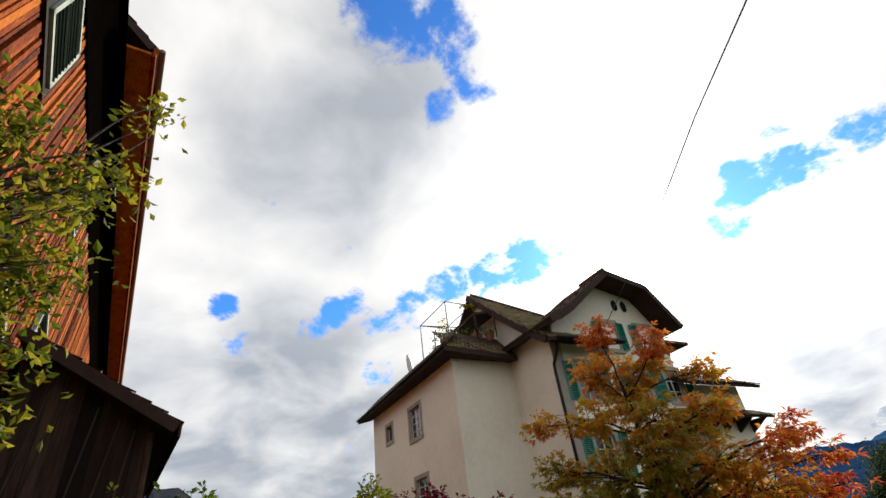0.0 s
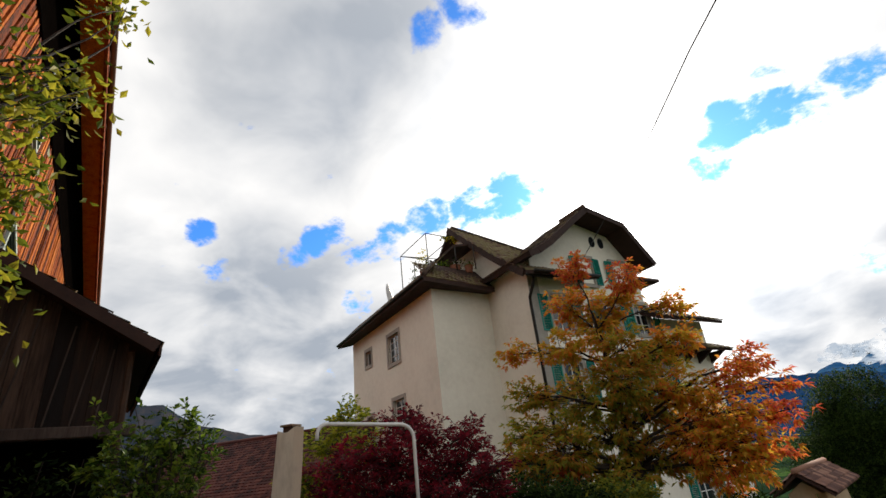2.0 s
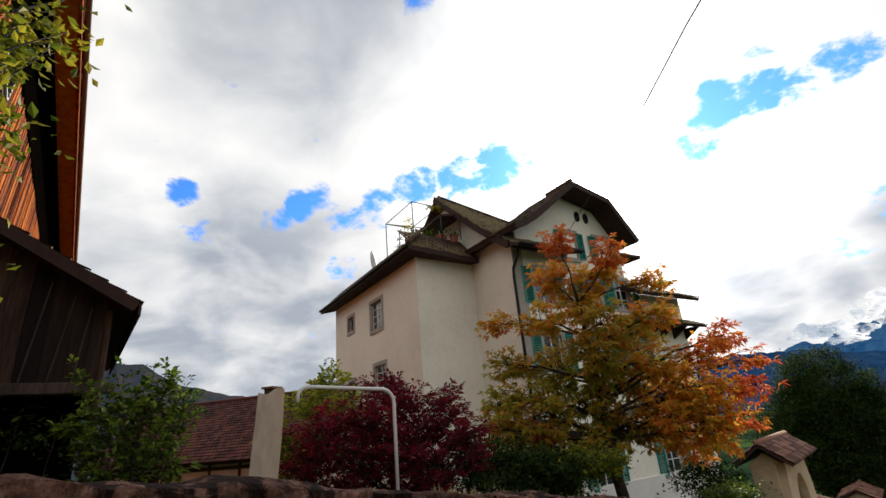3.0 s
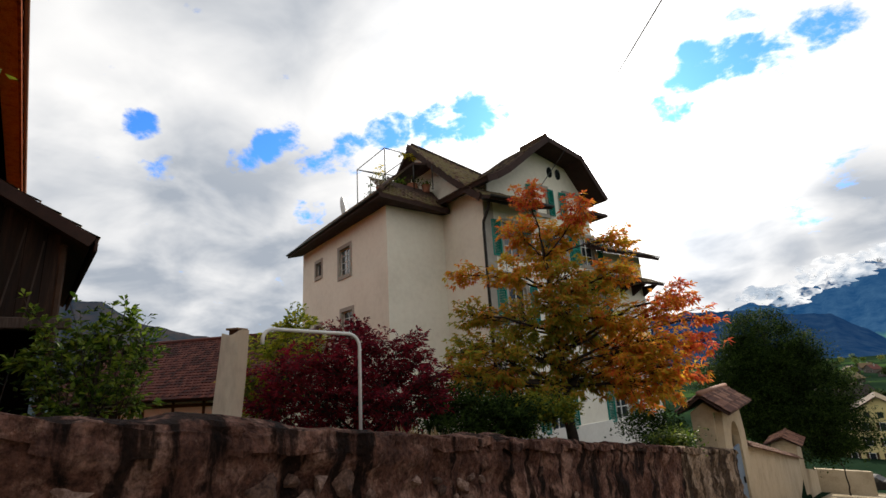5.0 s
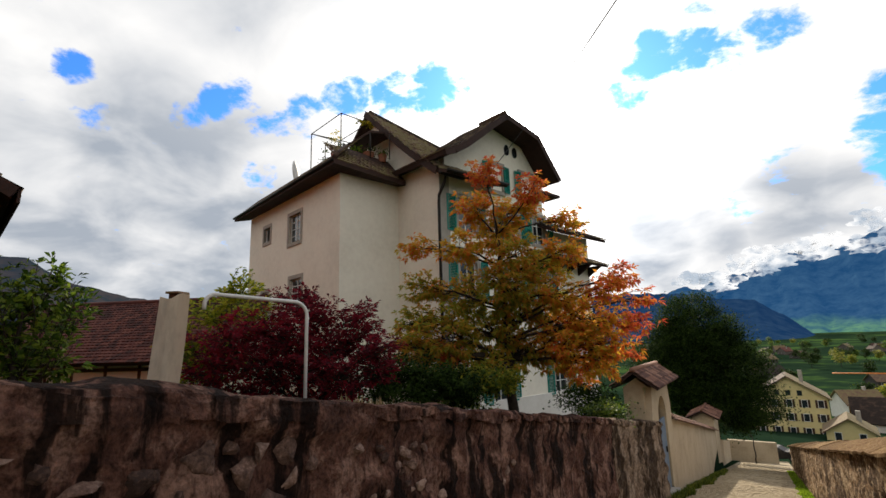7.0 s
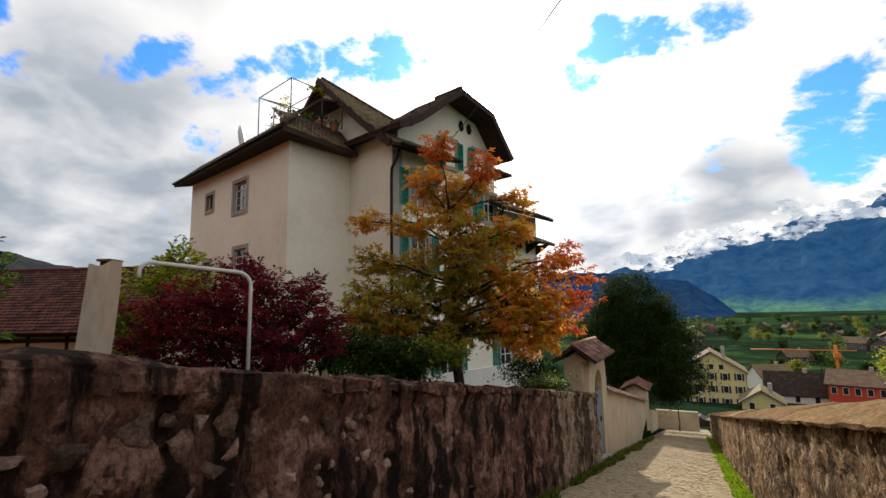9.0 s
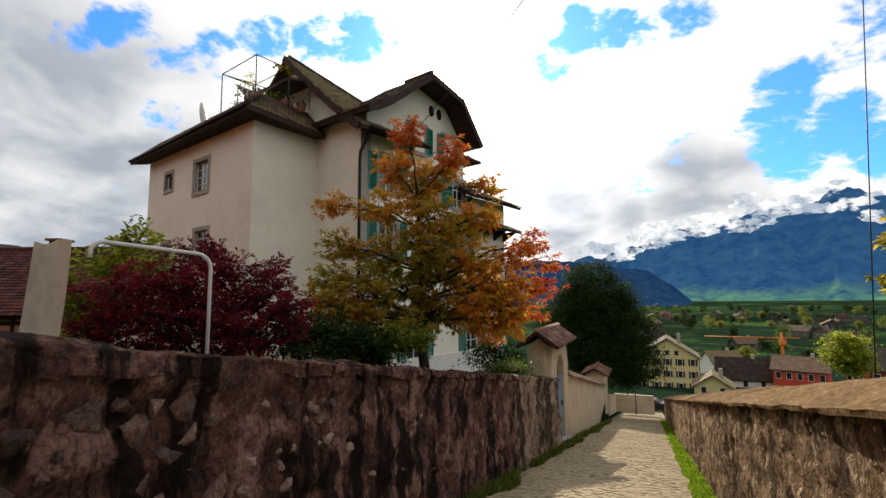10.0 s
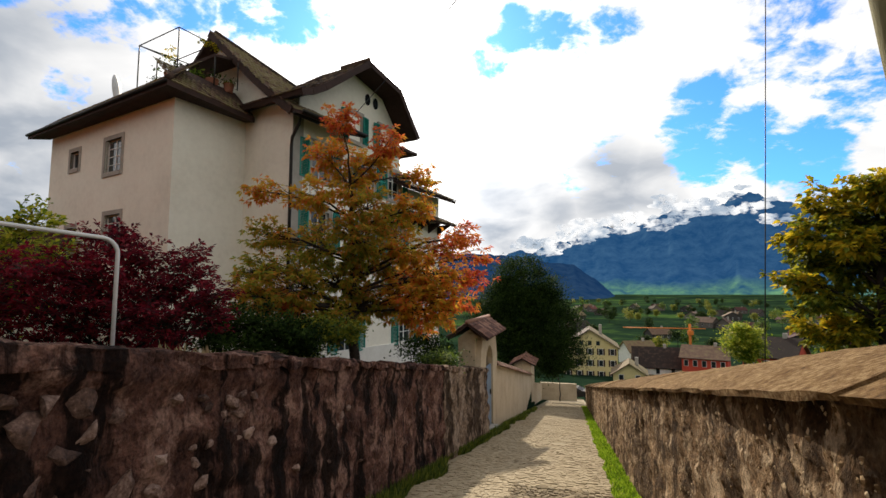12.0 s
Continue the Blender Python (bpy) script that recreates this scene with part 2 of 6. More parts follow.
LEAF_OLIVE = material("olive_leaf", [(0.07, 0.11, 0.012), (0.19, 0.22, 0.02), (0.36, 0.33, 0.03)], 1.2, 0.5, 0, None, 0.3, island=0.6, through=0.52)
TEAL = material("teal_shutter_paint", [(0.0, 0.14, 0.11), (0.01, 0.26, 0.21)], 3, 0.55, 0.1)
GREY_BLUE = material("grey_blue_door_paint", [(0.12, 0.17, 0.24), (0.20, 0.26, 0.34)], 3, 0.6, 0.15)
WHITE_PAINT = material("white_paint", [(0.62, 0.62, 0.60), (0.8, 0.8, 0.78)], 3, 0.5, 0.05)
WOOD_DARK = material("dark_barn_boards", [(0.006, 0.0036, 0.003), (0.026, 0.014, 0.009), (0.085, 0.052, 0.036)], 5.0, 0.85, 0.7, 30, 0.4, stretch=(1, 1, 0.08), per_object=0.35, spread=(0.34, 0.72))
WOOD_RED = material("red_brown_barn_boards", [(0.016, 0.004, 0.001), (0.25, 0.046, 0.006), (0.52, 0.15, 0.018)], 5.0, 0.8, 1.0, 26, 0.5, stretch=(1, 1, 0.3), per_object=0.32, spread=(0.30, 0.66), spec=0.1)
WOOD_GREY = material("silvered_batten_wood", [(0.022, 0.014, 0.011), (0.055, 0.040, 0.033), (0.10, 0.078, 0.065)], 6.0, 0.85, 0.6, 30, 0.4, stretch=(1, 1, 0.1))
# near-black colour painted in for shade under eaves and behind boards and slats
SHADE_BLACK = material("painted_shade_boards", [(0.0012, 0.0010, 0.0010), (0.0035, 0.0026, 0.0022)], 3, 1.0, 0.0, spec=0.0)
DRY = material("dry_straw", [(0.22, 0.16, 0.08), (0.42, 0.33, 0.18)], 4, 0.8, 0.0, island=0.5, through=0.3)
SHUTTER_G = material("faded_grey_green_shutter", [(0.22, 0.28, 0.25), (0.42, 0.48, 0.43)], 4, 0.7, 0.2)
SLAT = material("dark_green_slat", [(0.02, 0.035, 0.03), (0.07, 0.10, 0.085)], 4, 0.7, 0.2)
METAL = material("galvanised_metal", [(0.34, 0.35, 0.36), (0.50, 0.50, 0.50)], 4, 0.45, 0.05, metal=0.7)
METAL_W = material("white_grey_painted_tube", [(0.45, 0.45, 0.45), (0.62, 0.62, 0.61)], 6, 0.4, 0.05)
IRON = material("dark_iron", [(0.01, 0.01, 0.01), (0.04, 0.035, 0.03)], 6, 0.6, 0.1, metal=0.4)
BOARD_W = material("weathered_white_board", [(0.3780, 0.3201, 0.2520), (0.6090, 0.5335, 0.4368), (0.6930, 0.6014, 0.4872)], 3, 0.65, 0.2, stretch=(1, 1, 0.4))
CLAY = material("clay_pot", [(0.20, 0.07, 0.04), (0.34, 0.14, 0.08)], 6, 0.85, 0.2)
TIMBER = material("dark_timber_frame", [(0.03, 0.018, 0.012), (0.09, 0.05, 0.03)], 4, 0.85, 0.4)
YELLOW = material("pale_yellow_plaster", [(0.58, 0.48, 0.22), (0.70, 0.60, 0.30)], 0.3, 0.9, 0.05)
RED_WALL = material("red_painted_wall", [(0.42, 0.05, 0.03), (0.58, 0.09, 0.05)], 0.3, 0.85, 0.05)
WALL_DULL = material("dull_grey_wall", [(0.06, 0.055, 0.05), (0.15, 0.13, 0.11)], 0.05, 0.9, 0.0, per_object=0.6)
POLE_WOOD = material("mossy_pole_wood", [(0.12, 0.11, 0.05), (0.26, 0.24, 0.13)], 3, 0.9, 0.5, 30, stretch=(1, 1, 0.1))
ORANGE = material("orange_crane_paint", [(0.6, 0.16, 0.02), (0.7, 0.22, 0.04)], 1, 0.6, 0)
GLASS = bpy.data.materials.new("window_glass")
GLASS.use_nodes = True
gb = GLASS.node_tree.nodes["Principled BSDF"]
gb.inputs["Base Color"].default_value = (0.02, 0.025, 0.03, 1)
gb.inputs["Roughness"].default_value = 0.06
gb.inputs["Specular IOR Level"].default_value = 0.6


def old_wall(name, ground, pale, dark, streak, patch, seed, wet=0.16, relief=0.06, grain=26.0, lump=(22.0, 0.55)):
    """Old rubble wall: stone cells under worn render, with black water streaks running down from the top."""
    m = bpy.data.materials.new(name)
    m.use_nodes = True
    N, L = m.node_tree.nodes, m.node_tree.links
    b = N["Principled BSDF"]
    geo = N.new("ShaderNodeNewGeometry")

    def tex(kind, scale, stretch, detail=6.0, rough=0.65):
        mp = N.new("ShaderNodeMapping")
        mp.inputs["Scale"].default_value = stretch
        mp.inputs["Location"].default_value = (seed, seed * 2.3, seed * 0.7)
        L.new(geo.outputs["Position"], mp.inputs[0])
        n = N.new(kind)
        n.inputs["Scale"].default_value = scale
        if kind == "ShaderNodeTexNoise":
            n.inputs["Detail"].default_value, n.inputs["Roughness"].default_value = detail, rough
        L.new(mp.outputs[0], n.inputs["Vector"])
        return n

    def ramp(value, stops):
        r = N.new("ShaderNodeValToRGB")
        el = r.color_ramp.elements
        while len(el) < len(stops):
            el.new(0.5)
        for k, (p, c) in enumerate(stops):
            el[k].position, el[k].color = p, (*c, 1)
        L.new(value, r.inputs[0])
        return r.outputs[0]

    def mix(f, x, y, mode="MIX"):
        n = N.new("ShaderNodeMix")
        n.data_type, n.blend_type = "RGBA", mode
        if isinstance(f, float):
            n.inputs[0].default_value = f
        else:
            L.new(f, n.inputs[0])
        for k, v in ((6, x), (7, y)):
            if isinstance(v, tuple):
                n.inputs[k].default_value = (*v, 1)
            else:
                L.new(v, n.inputs[k])
        return n.outputs[2]

    base = ramp(tex("ShaderNodeTexNoise", 3.0, (1, 1, 1)).outputs[0], [(0.32, dark), (0.52, ground), (0.7, pale)])
    grit = ramp(tex("ShaderNodeTexNoise", grain, (1, 1, 0.8), 8).outputs[0], [(0.34, (0.35, 0.33, 0.32)), (0.5, (1, 1, 1)), (0.68, (1.6, 1.55, 1.5))])
    col = mix(1.0, base, grit, "MULTIPLY")
    patches = ramp(tex("ShaderNodeTexNoise", patch, (1, 1, 0.7), 7, 0.7).outputs[0], [(0.53, (0, 0, 0)), (0.60, (1, 1, 1))])
    col = mix(patches, col, mix(0.75, col, mix(0.6, pale, grit, "MULTIPLY")))
    wob = N.new("ShaderNodeMath")
    wob.operation = "MULTIPLY_ADD"
    L.new(tex("ShaderNodeTexNoise", 1.3, (1, 1, 0.6), 3).outputs[0], wob.inputs[0])
    wob.inputs[1].default_value = 1.05
    add = N.new("ShaderNodeMath")
    add.operation = "ADD"
    L.new(tex("ShaderNodeTexNoise", streak, (1, 1, 0.10), 6, 0.62).outputs[0], add.inputs[0])
    add.inputs[1].default_value = -0.535
    L.new(add.outputs[0], wob.inputs[2])
    drip = ramp(wob.outputs[0], [(0.475, (1, 1, 1)), (0.55, (wet, wet * 0.9, wet * 0.82))])
    col = mix(1.0, col, drip, "MULTIPLY")
    L.new(col, b.inputs["Base Color"])
    b.inputs["Roughness"].default_value = 0.95
    b.inputs["Specular IOR Level"].default_value = 0.15
    h = N.new("ShaderNodeMath")
    h.operation = "ADD"
    L.new(tex("ShaderNodeTexNoise", lump[0], (1, 1, lump[1]), 9).outputs[0], h.inputs[0])
    L.new(tex("ShaderNodeTexNoise", 5.0, (1, 1, 0.8), 4).outputs[0], h.inputs[1])
    bn = N.new("ShaderNodeBump")
    bn.inputs["Strength"].default_value, bn.inputs["Distance"].default_value = 1.0, relief
    L.new(h.outputs[0], bn.inputs["Height"])
    L.new(bn.outputs[0], b.inputs["Normal"])
    return m


RENDER_L = old_wall("stained_wall_render", (0.130, 0.062, 0.046), (0.35, 0.208, 0.16), (0.038, 0.018, 0.014), 5.6, 3.6, 3.0, 0.11, 0.09, 34.0, (18.0, 0.8))
RENDER_R = old_wall("rough_brown_wall", (0.27, 0.165, 0.085), (0.66, 0.50, 0.33), (0.08, 0.047, 0.022), 7.0, 13.0, 8.0, 0.34, 0.05, 44.0, (58.0, 0.5))
# pale colour carries the sunlit flecks of the rough wall
CHIP = material("sunlit_fleck_chip", [(0.14, 0.085, 0.04), (0.36, 0.25, 0.14), (0.62, 0.48, 0.31)], 4.0, 0.95, 0.4, 60, 0.4, island=0.7, spec=0.1)
RENDER_P = old_wall("pale_pink_render", (0.26, 0.183, 0.128), (0.42, 0.325, 0.25), (0.08, 0.055, 0.04), 3.4, 2.2, 5.0, 0.25)


def far_slope(name, low, high, emit, strength, z0, z1, scale):
    """Far slope: meadow below, dark woods and rock above; blue haze is put in as emission."""
    m = bpy.data.materials.new(name)
    m.use_nodes = True
    N, L = m.node_tree.nodes, m.node_tree.links
    b = N["Principled BSDF"]
    geo = N.new("ShaderNodeNewGeometry")
    sep = N.new("ShaderNodeSeparateXYZ")
    L.new(geo.outputs["Position"], sep.inputs[0])
    n = N.new("ShaderNodeTexNoise")
    n.inputs["Scale"].default_value, n.inputs["Detail"].default_value, n.inputs["Roughness"].default_value = scale, 9, 0.65
    L.new(geo.outputs["Position"], n.inputs["Vector"])
    w = N.new("ShaderNodeMath")
    w.operation = "MULTIPLY_ADD"
    L.new(n.outputs[0], w.inputs[0])
    w.inputs[1].default_value = (z1 - z0) * 2.2
    L.new(sep.outputs[2], w.inputs[2])
    f = N.new("ShaderNodeMapRange")
    f.inputs["From Min"].default_value, f.inputs["From Max"].default_value = z0 + (z1 - z0) * 1.1, z1 + (z1 - z0) * 1.1
    L.new(w.outputs[0], f.inputs["Value"])
    n2 = N.new("ShaderNodeTexNoise")
    n2.inputs["Scale"].default_value, n2.inputs["Detail"].default_value, n2.inputs["Roughness"].default_value = scale * 2.5, 10, 0.7
    L.new(geo.outputs["Position"], n2.inputs["Vector"])
    cols = []
    for pair in (low, high):
        r = N.new("ShaderNodeValToRGB")
        el = r.color_ramp.elements
        el[0].position, el[0].color = 0.36, (*pair[0], 1)
        el[1].position, el[1].color = 0.66, (*pair[1], 1)
        L.new(n2.outputs[0], r.inputs[0])
        cols.append(r.outputs[0])
    mx = N.new("ShaderNodeMix")
    mx.data_type = "RGBA"
    L.new(f.outputs[0], mx.inputs[0])
    L.new(cols[0], mx.inputs[6])
    L.new(cols[1], mx.inputs[7])
    L.new(mx.outputs[2], b.inputs["Base Color"])
    b.inputs["Roughness"].default_value = 1.0
    b.inputs["Specular IOR Level"].default_value = 0.0
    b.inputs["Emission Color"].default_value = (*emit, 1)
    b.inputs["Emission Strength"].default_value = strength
    return m


# haze painted as even blue emission; the shaded spur gets darker tones
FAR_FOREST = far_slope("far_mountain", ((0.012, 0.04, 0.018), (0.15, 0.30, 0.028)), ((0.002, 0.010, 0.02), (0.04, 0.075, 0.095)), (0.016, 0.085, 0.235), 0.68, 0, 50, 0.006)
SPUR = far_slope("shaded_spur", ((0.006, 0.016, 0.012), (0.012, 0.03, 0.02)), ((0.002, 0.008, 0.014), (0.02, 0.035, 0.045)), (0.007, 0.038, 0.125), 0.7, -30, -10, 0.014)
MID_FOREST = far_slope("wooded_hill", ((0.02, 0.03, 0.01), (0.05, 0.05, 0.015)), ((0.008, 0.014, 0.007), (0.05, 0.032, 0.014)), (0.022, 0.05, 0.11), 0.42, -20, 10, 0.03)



def soft_cloud():
    """Thin bright mist, its daylight and grey shading put in as emission; many overlapping puffs build up to white."""
    m = bpy.data.materials.new("cloud_bank")
    m.use_nodes = True
    N, L = m.node_tree.nodes, m.node_tree.links
    N.clear()
    out, mx, tr, em = N.new("ShaderNodeOutputMaterial"), N.new("ShaderNodeMixShader"), N.new("ShaderNodeBsdfTransparent"), N.new("ShaderNodeEmission")
    em.inputs[0].default_value, em.inputs[1].default_value = (0.92, 0.96, 1.0, 1), 1.05
    geo, n, r = N.new("ShaderNodeNewGeometry"), N.new("ShaderNodeTexNoise"), N.new("ShaderNodeMapRange")
    n.inputs["Scale"].default_value, n.inputs["Detail"].default_value = 0.03, 10
    L.new(geo.outputs["Position"], n.inputs["Vector"])
    r.inputs["From Min"].default_value, r.inputs["From Max"].default_value, r.inputs["To Max"].default_value = 0.42, 0.62, 0.85
    L.new(n.outputs[0], r.inputs["Value"])
    n2, c2 = N.new("ShaderNodeTexNoise"), N.new("ShaderNodeValToRGB")
    n2.inputs["Scale"].default_value, n2.inputs["Detail"].default_value = 0.012, 6
    L.new(geo.outputs["Position"], n2.inputs["Vector"])
    c2.color_ramp.elements[0].position, c2.color_ramp.elements[0].color = 0.40, (0.42, 0.50, 0.60, 1)
    c2.color_ramp.elements[1].position, c2.color_ramp.elements[1].color = 0.56, (1.0, 1.0, 1.0, 1)
    L.new(n2.outputs[0], c2.inputs[0])
    L.new(c2.outputs[0], em.inputs[0])
    L.new(r.outputs[0], mx.inputs[0])
    L.new(tr.outputs[0], mx.inputs[1])
    L.new(em.outputs[0], mx.inputs[2])
    L.new(mx.outputs[0], out.inputs[0])
    return m


CLOUD_M = soft_cloud()


# ---- building helpers ----
def part(name, bm, mat, parent=None, label="", m=None):
    """Links a bmesh as one mesh object under parent."""
    me = bpy.data.meshes.new(name)
    bm.to_mesh(me)
    bm.free()
    me.materials.append(mat)
    ob = new(name, me)
    if m is not None:
        ob.matrix_basis = m
    if parent is not None:
        ob.parent = parent
    if label:
        ob["label"] = label
    return ob


def mesh_part(name, verts, faces, mat, parent=None, label="", smooth=False):
    me = bpy.data.meshes.new(name)
    me.from_pydata([tuple(v) for v in verts], [], [tuple(f) for f in faces])
    me.materials.append(mat)
    if smooth:
        me.shade_smooth()
    ob = new(name, me)
    if parent is not None:
        ob.parent = parent
    if label:
        ob["label"] = label
    return ob


def thing(name, m, label, category, group="", kind=""):
    ob = new(name)
    ob.empty_display_size = 0.2
    ob.matrix_basis = m
    return tagged(ob, label, category, group, kind)


def box(bm, x0, x1, y0, y1, z0, z1, m=None):
    vs = [bm.verts.new((x, y, z)) for z in (z0, z1) for x, y in ((x0, y0), (x1, y0), (x1, y1), (x0, y1))]
    for f in ((3, 2, 1, 0), (4, 5, 6, 7), (0, 1, 5, 4), (1, 2, 6, 5), (2, 3, 7, 6), (3, 0, 4, 7)):
        bm.faces.new([vs[i] for i in f])
    if m is not None:
        bmesh.ops.transform(bm, matrix=m, verts=vs)
    return vs


def soften(bm, w=0.01, seg=1):
    bmesh.ops.bevel(bm, geom=bm.edges[:], offset=w, segments=seg, affect="EDGES")
    return bm


def boxed(*a, w=0.0, m=None):
    bm = bmesh.new()
    box(bm, *a, m=m)
    return soften(bm, w) if w else bm


def slab(bm, quad, thick):
    """A sheet over four corners, thick downwards along its normal."""
    q = [Vector(p) for p in quad]
    n = (q[1] - q[0]).cross(q[3] - q[0]).normalized()
    if n.z < 0:
        n = -n
    top = [bm.verts.new(p) for p in q]
    low = [bm.verts.new(p - n * thick) for p in q]
    bm.faces.new(top)
    bm.faces.new(low[::-1])
    for i in range(4):
        j = (i + 1) % 4
        bm.faces.new((top[i], low[i], low[j], top[j]))


def prism(bm, poly, axis, a, b):
    """A polygon (pairs) pulled from a to b along axis x or y."""
    def pt(u, v, w):
        return (w, u, v) if axis == "x" else (u, w, v)
    p = [bm.verts.new(pt(u, v, a)) for u, v in poly]
    q = [bm.verts.new(pt(u, v, b)) for u, v in poly]
    bm.faces.new(p)
    bm.faces.new(q[::-1])
    n = len(poly)
    for i in range(n):
        j = (i + 1) % n
        bm.faces.new((p[i], q[i], q[j], p[j]))
    bmesh.ops.recalc_face_normals(bm, faces=bm.faces[:])


def tube(verts, faces, pts, r0, r1, sides=6):
    """Adds a tapered tube along pts to the lists."""
    n = len(pts)
    base = len(verts)
    up = Vector((0.31, 0.17, 0.93))
    for i, p in enumerate(pts):
        d = (pts[min(i + 1, n - 1)] - pts[max(i - 1, 0)]).normalized()
        u = d.cross(up)
        if u.length < 0.05:
            u = d.cross(Vector((1, 0, 0)))
        u.normalize()
        v = d.cross(u)
        r = r0 + (r1 - r0) * i / max(1, n - 1)
        for k in range(sides):
            a = 2 * math.pi * k / sides
            verts.append(p + (u * math.cos(a) + v * math.sin(a)) * r)
    for i in range(n - 1):
        for k in range(sides):
            a, b = base + i * sides + k, base + i * sides + (k + 1) % sides
            faces.append((a, b, b + sides, a + sides))
    faces.append(tuple(base + k for k in range(sides))[::-1])
    faces.append(tuple(base + (n - 1) * sides + k for k in range(sides)))


def rod(name, pts, r0, r1, mat, parent=None, label="", sides=8):
    v, f = [], []
    tube(v, f, [Vector(p) for p in pts], r0, r1, sides)
    return mesh_part(name, v, f, mat, parent, label, True)


def panel(bm, u0, u1, z0, z1, holes, put):
    """A wall in its own plane with rectangular holes (u0, u1, z0, z1); put makes one box of it."""
    us = sorted({u0, u1, *[h[0] for h in holes], *[h[1] for h in holes]})
    zs = sorted({z0, z1, *[h[2] for h in holes], *[h[3] for h in holes]})
    us, zs = [u for u in us if u0 <= u <= u1], [z for z in zs if z0 <= z <= z1]
    for a, b in zip(us, us[1:]):
        for c, d in zip(zs, zs[1:]):
            mu, mz = (a + b) / 2, (c + d) / 2
            if not any(h[0] < mu < h[1] and h[2] < mz < h[3] for h in holes):
                put(bm, a, b, c, d)
    bmesh.ops.remove_doubles(bm, verts=bm.verts[:], dist=0.001)


def tiles(name, p00, p10, p01, wide, tall, mat, parent=None, rnd=None, lift=0.03, curve=None):
    """Overlapping clay tiles on the slope from p00 along to p10 and up to p01, joined."""
    rnd = rnd or random.Random(3)
    p00, p10, p01 = Vector(p00), Vector(p10), Vector(p01)
    a, b = p10 - p00, p01 - p00
    na, nb = max(1, round(a.length / wide)), max(1, round(b.length / tall))
    n = a.cross(b).normalized()
    if n.z < 0:
        n = -n
    ua, ub = a / na, b / nb
    v, f = [], []
    for j in range(nb):
        for i in range(-(j % 2), na):
            s0, s1 = max(0.0, i + 0.5 * (j % 2)) + 0.03, min(na, i + 1 + 0.5 * (j % 2)) - 0.03
            if s1 - s0 < 0.2:
                continue
            k = len(v)
            dz = rnd.uniform(0, 0.012)
            low = rnd.uniform(-0.05, 0.05)
            mid = (s0 + s1) / 2
            for s, e in ((s0, 0.0), (mid, 0.35), (s1, 0.0)):
                for t, h in ((j + low - 0.12, lift + dz), (j + 1.0, 0.006)):
                    q = p00 + ua * s + ub * t + n * (h + e * lift)
                    if curve:
                        q = q + Vector((0, 0, curve((t / nb))))
                    v.append(q)
            for s in (s0, s1):
                q = p00 + ua * s + ub * (j + low - 0.12) + n * -0.005
                if curve:
                    q = q + Vector((0, 0, curve(j / nb)))
                v.append(q)
            f += [(k, k + 2, k + 3, k + 1), (k + 2, k + 4, k + 5, k + 3), (k + 6, k + 7, k + 4, k + 2), (k + 6, k + 2, k)]
    return mesh_part(name, v, f, mat, parent)


# ---- plants ----
def leaf_cloud(rnd, centres, radius, count, size, droop=0.0, flat=0.5):
    """Small folded leaves around centres; returns verts and faces."""
    v, f = [], []
    for c in centres:
        squash = radius * rnd.uniform(0.35, 0.8)
        for _ in range(count):
            d = Vector((rnd.gauss(0, 1), rnd.gauss(0, 1), rnd.gauss(0, flat))) * squash
            p = c + d
            s = size * rnd.uniform(0.6, 1.3)
            ax = Vector((rnd.gauss(0, 1), rnd.gauss(0, 1), rnd.gauss(0, 0.6) - droop)).normalized()
            sd = ax.cross(Vector((rnd.gauss(0, 0.5), rnd.gauss(0, 0.5), 1))).normalized()
            up = ax.cross(sd) * s * 0.12
            k = len(v)
            v += [p, p + ax * s * 0.5 + sd * s * 0.26 + up, p + ax * s, p + ax * s * 0.5 - sd * s * 0.26 + up]
            f += [(k, k + 1, k + 2), (k, k + 2, k + 3)]
    return v, f


def limb(rnd, a, b, bend=0.12, n=6):
    L = (b - a).length
    w1 = Vector((rnd.uniform(-1, 1), rnd.uniform(-1, 1), rnd.uniform(-0.3, 1))) * L * bend
    return [a.lerp(b, i / n) + w1 * math.sin(math.pi * i / n) + Vector((rnd.uniform(-1, 1), rnd.uniform(-1, 1), rnd.uniform(-1, 1))) * L * 0.015 for i in range(n + 1)]


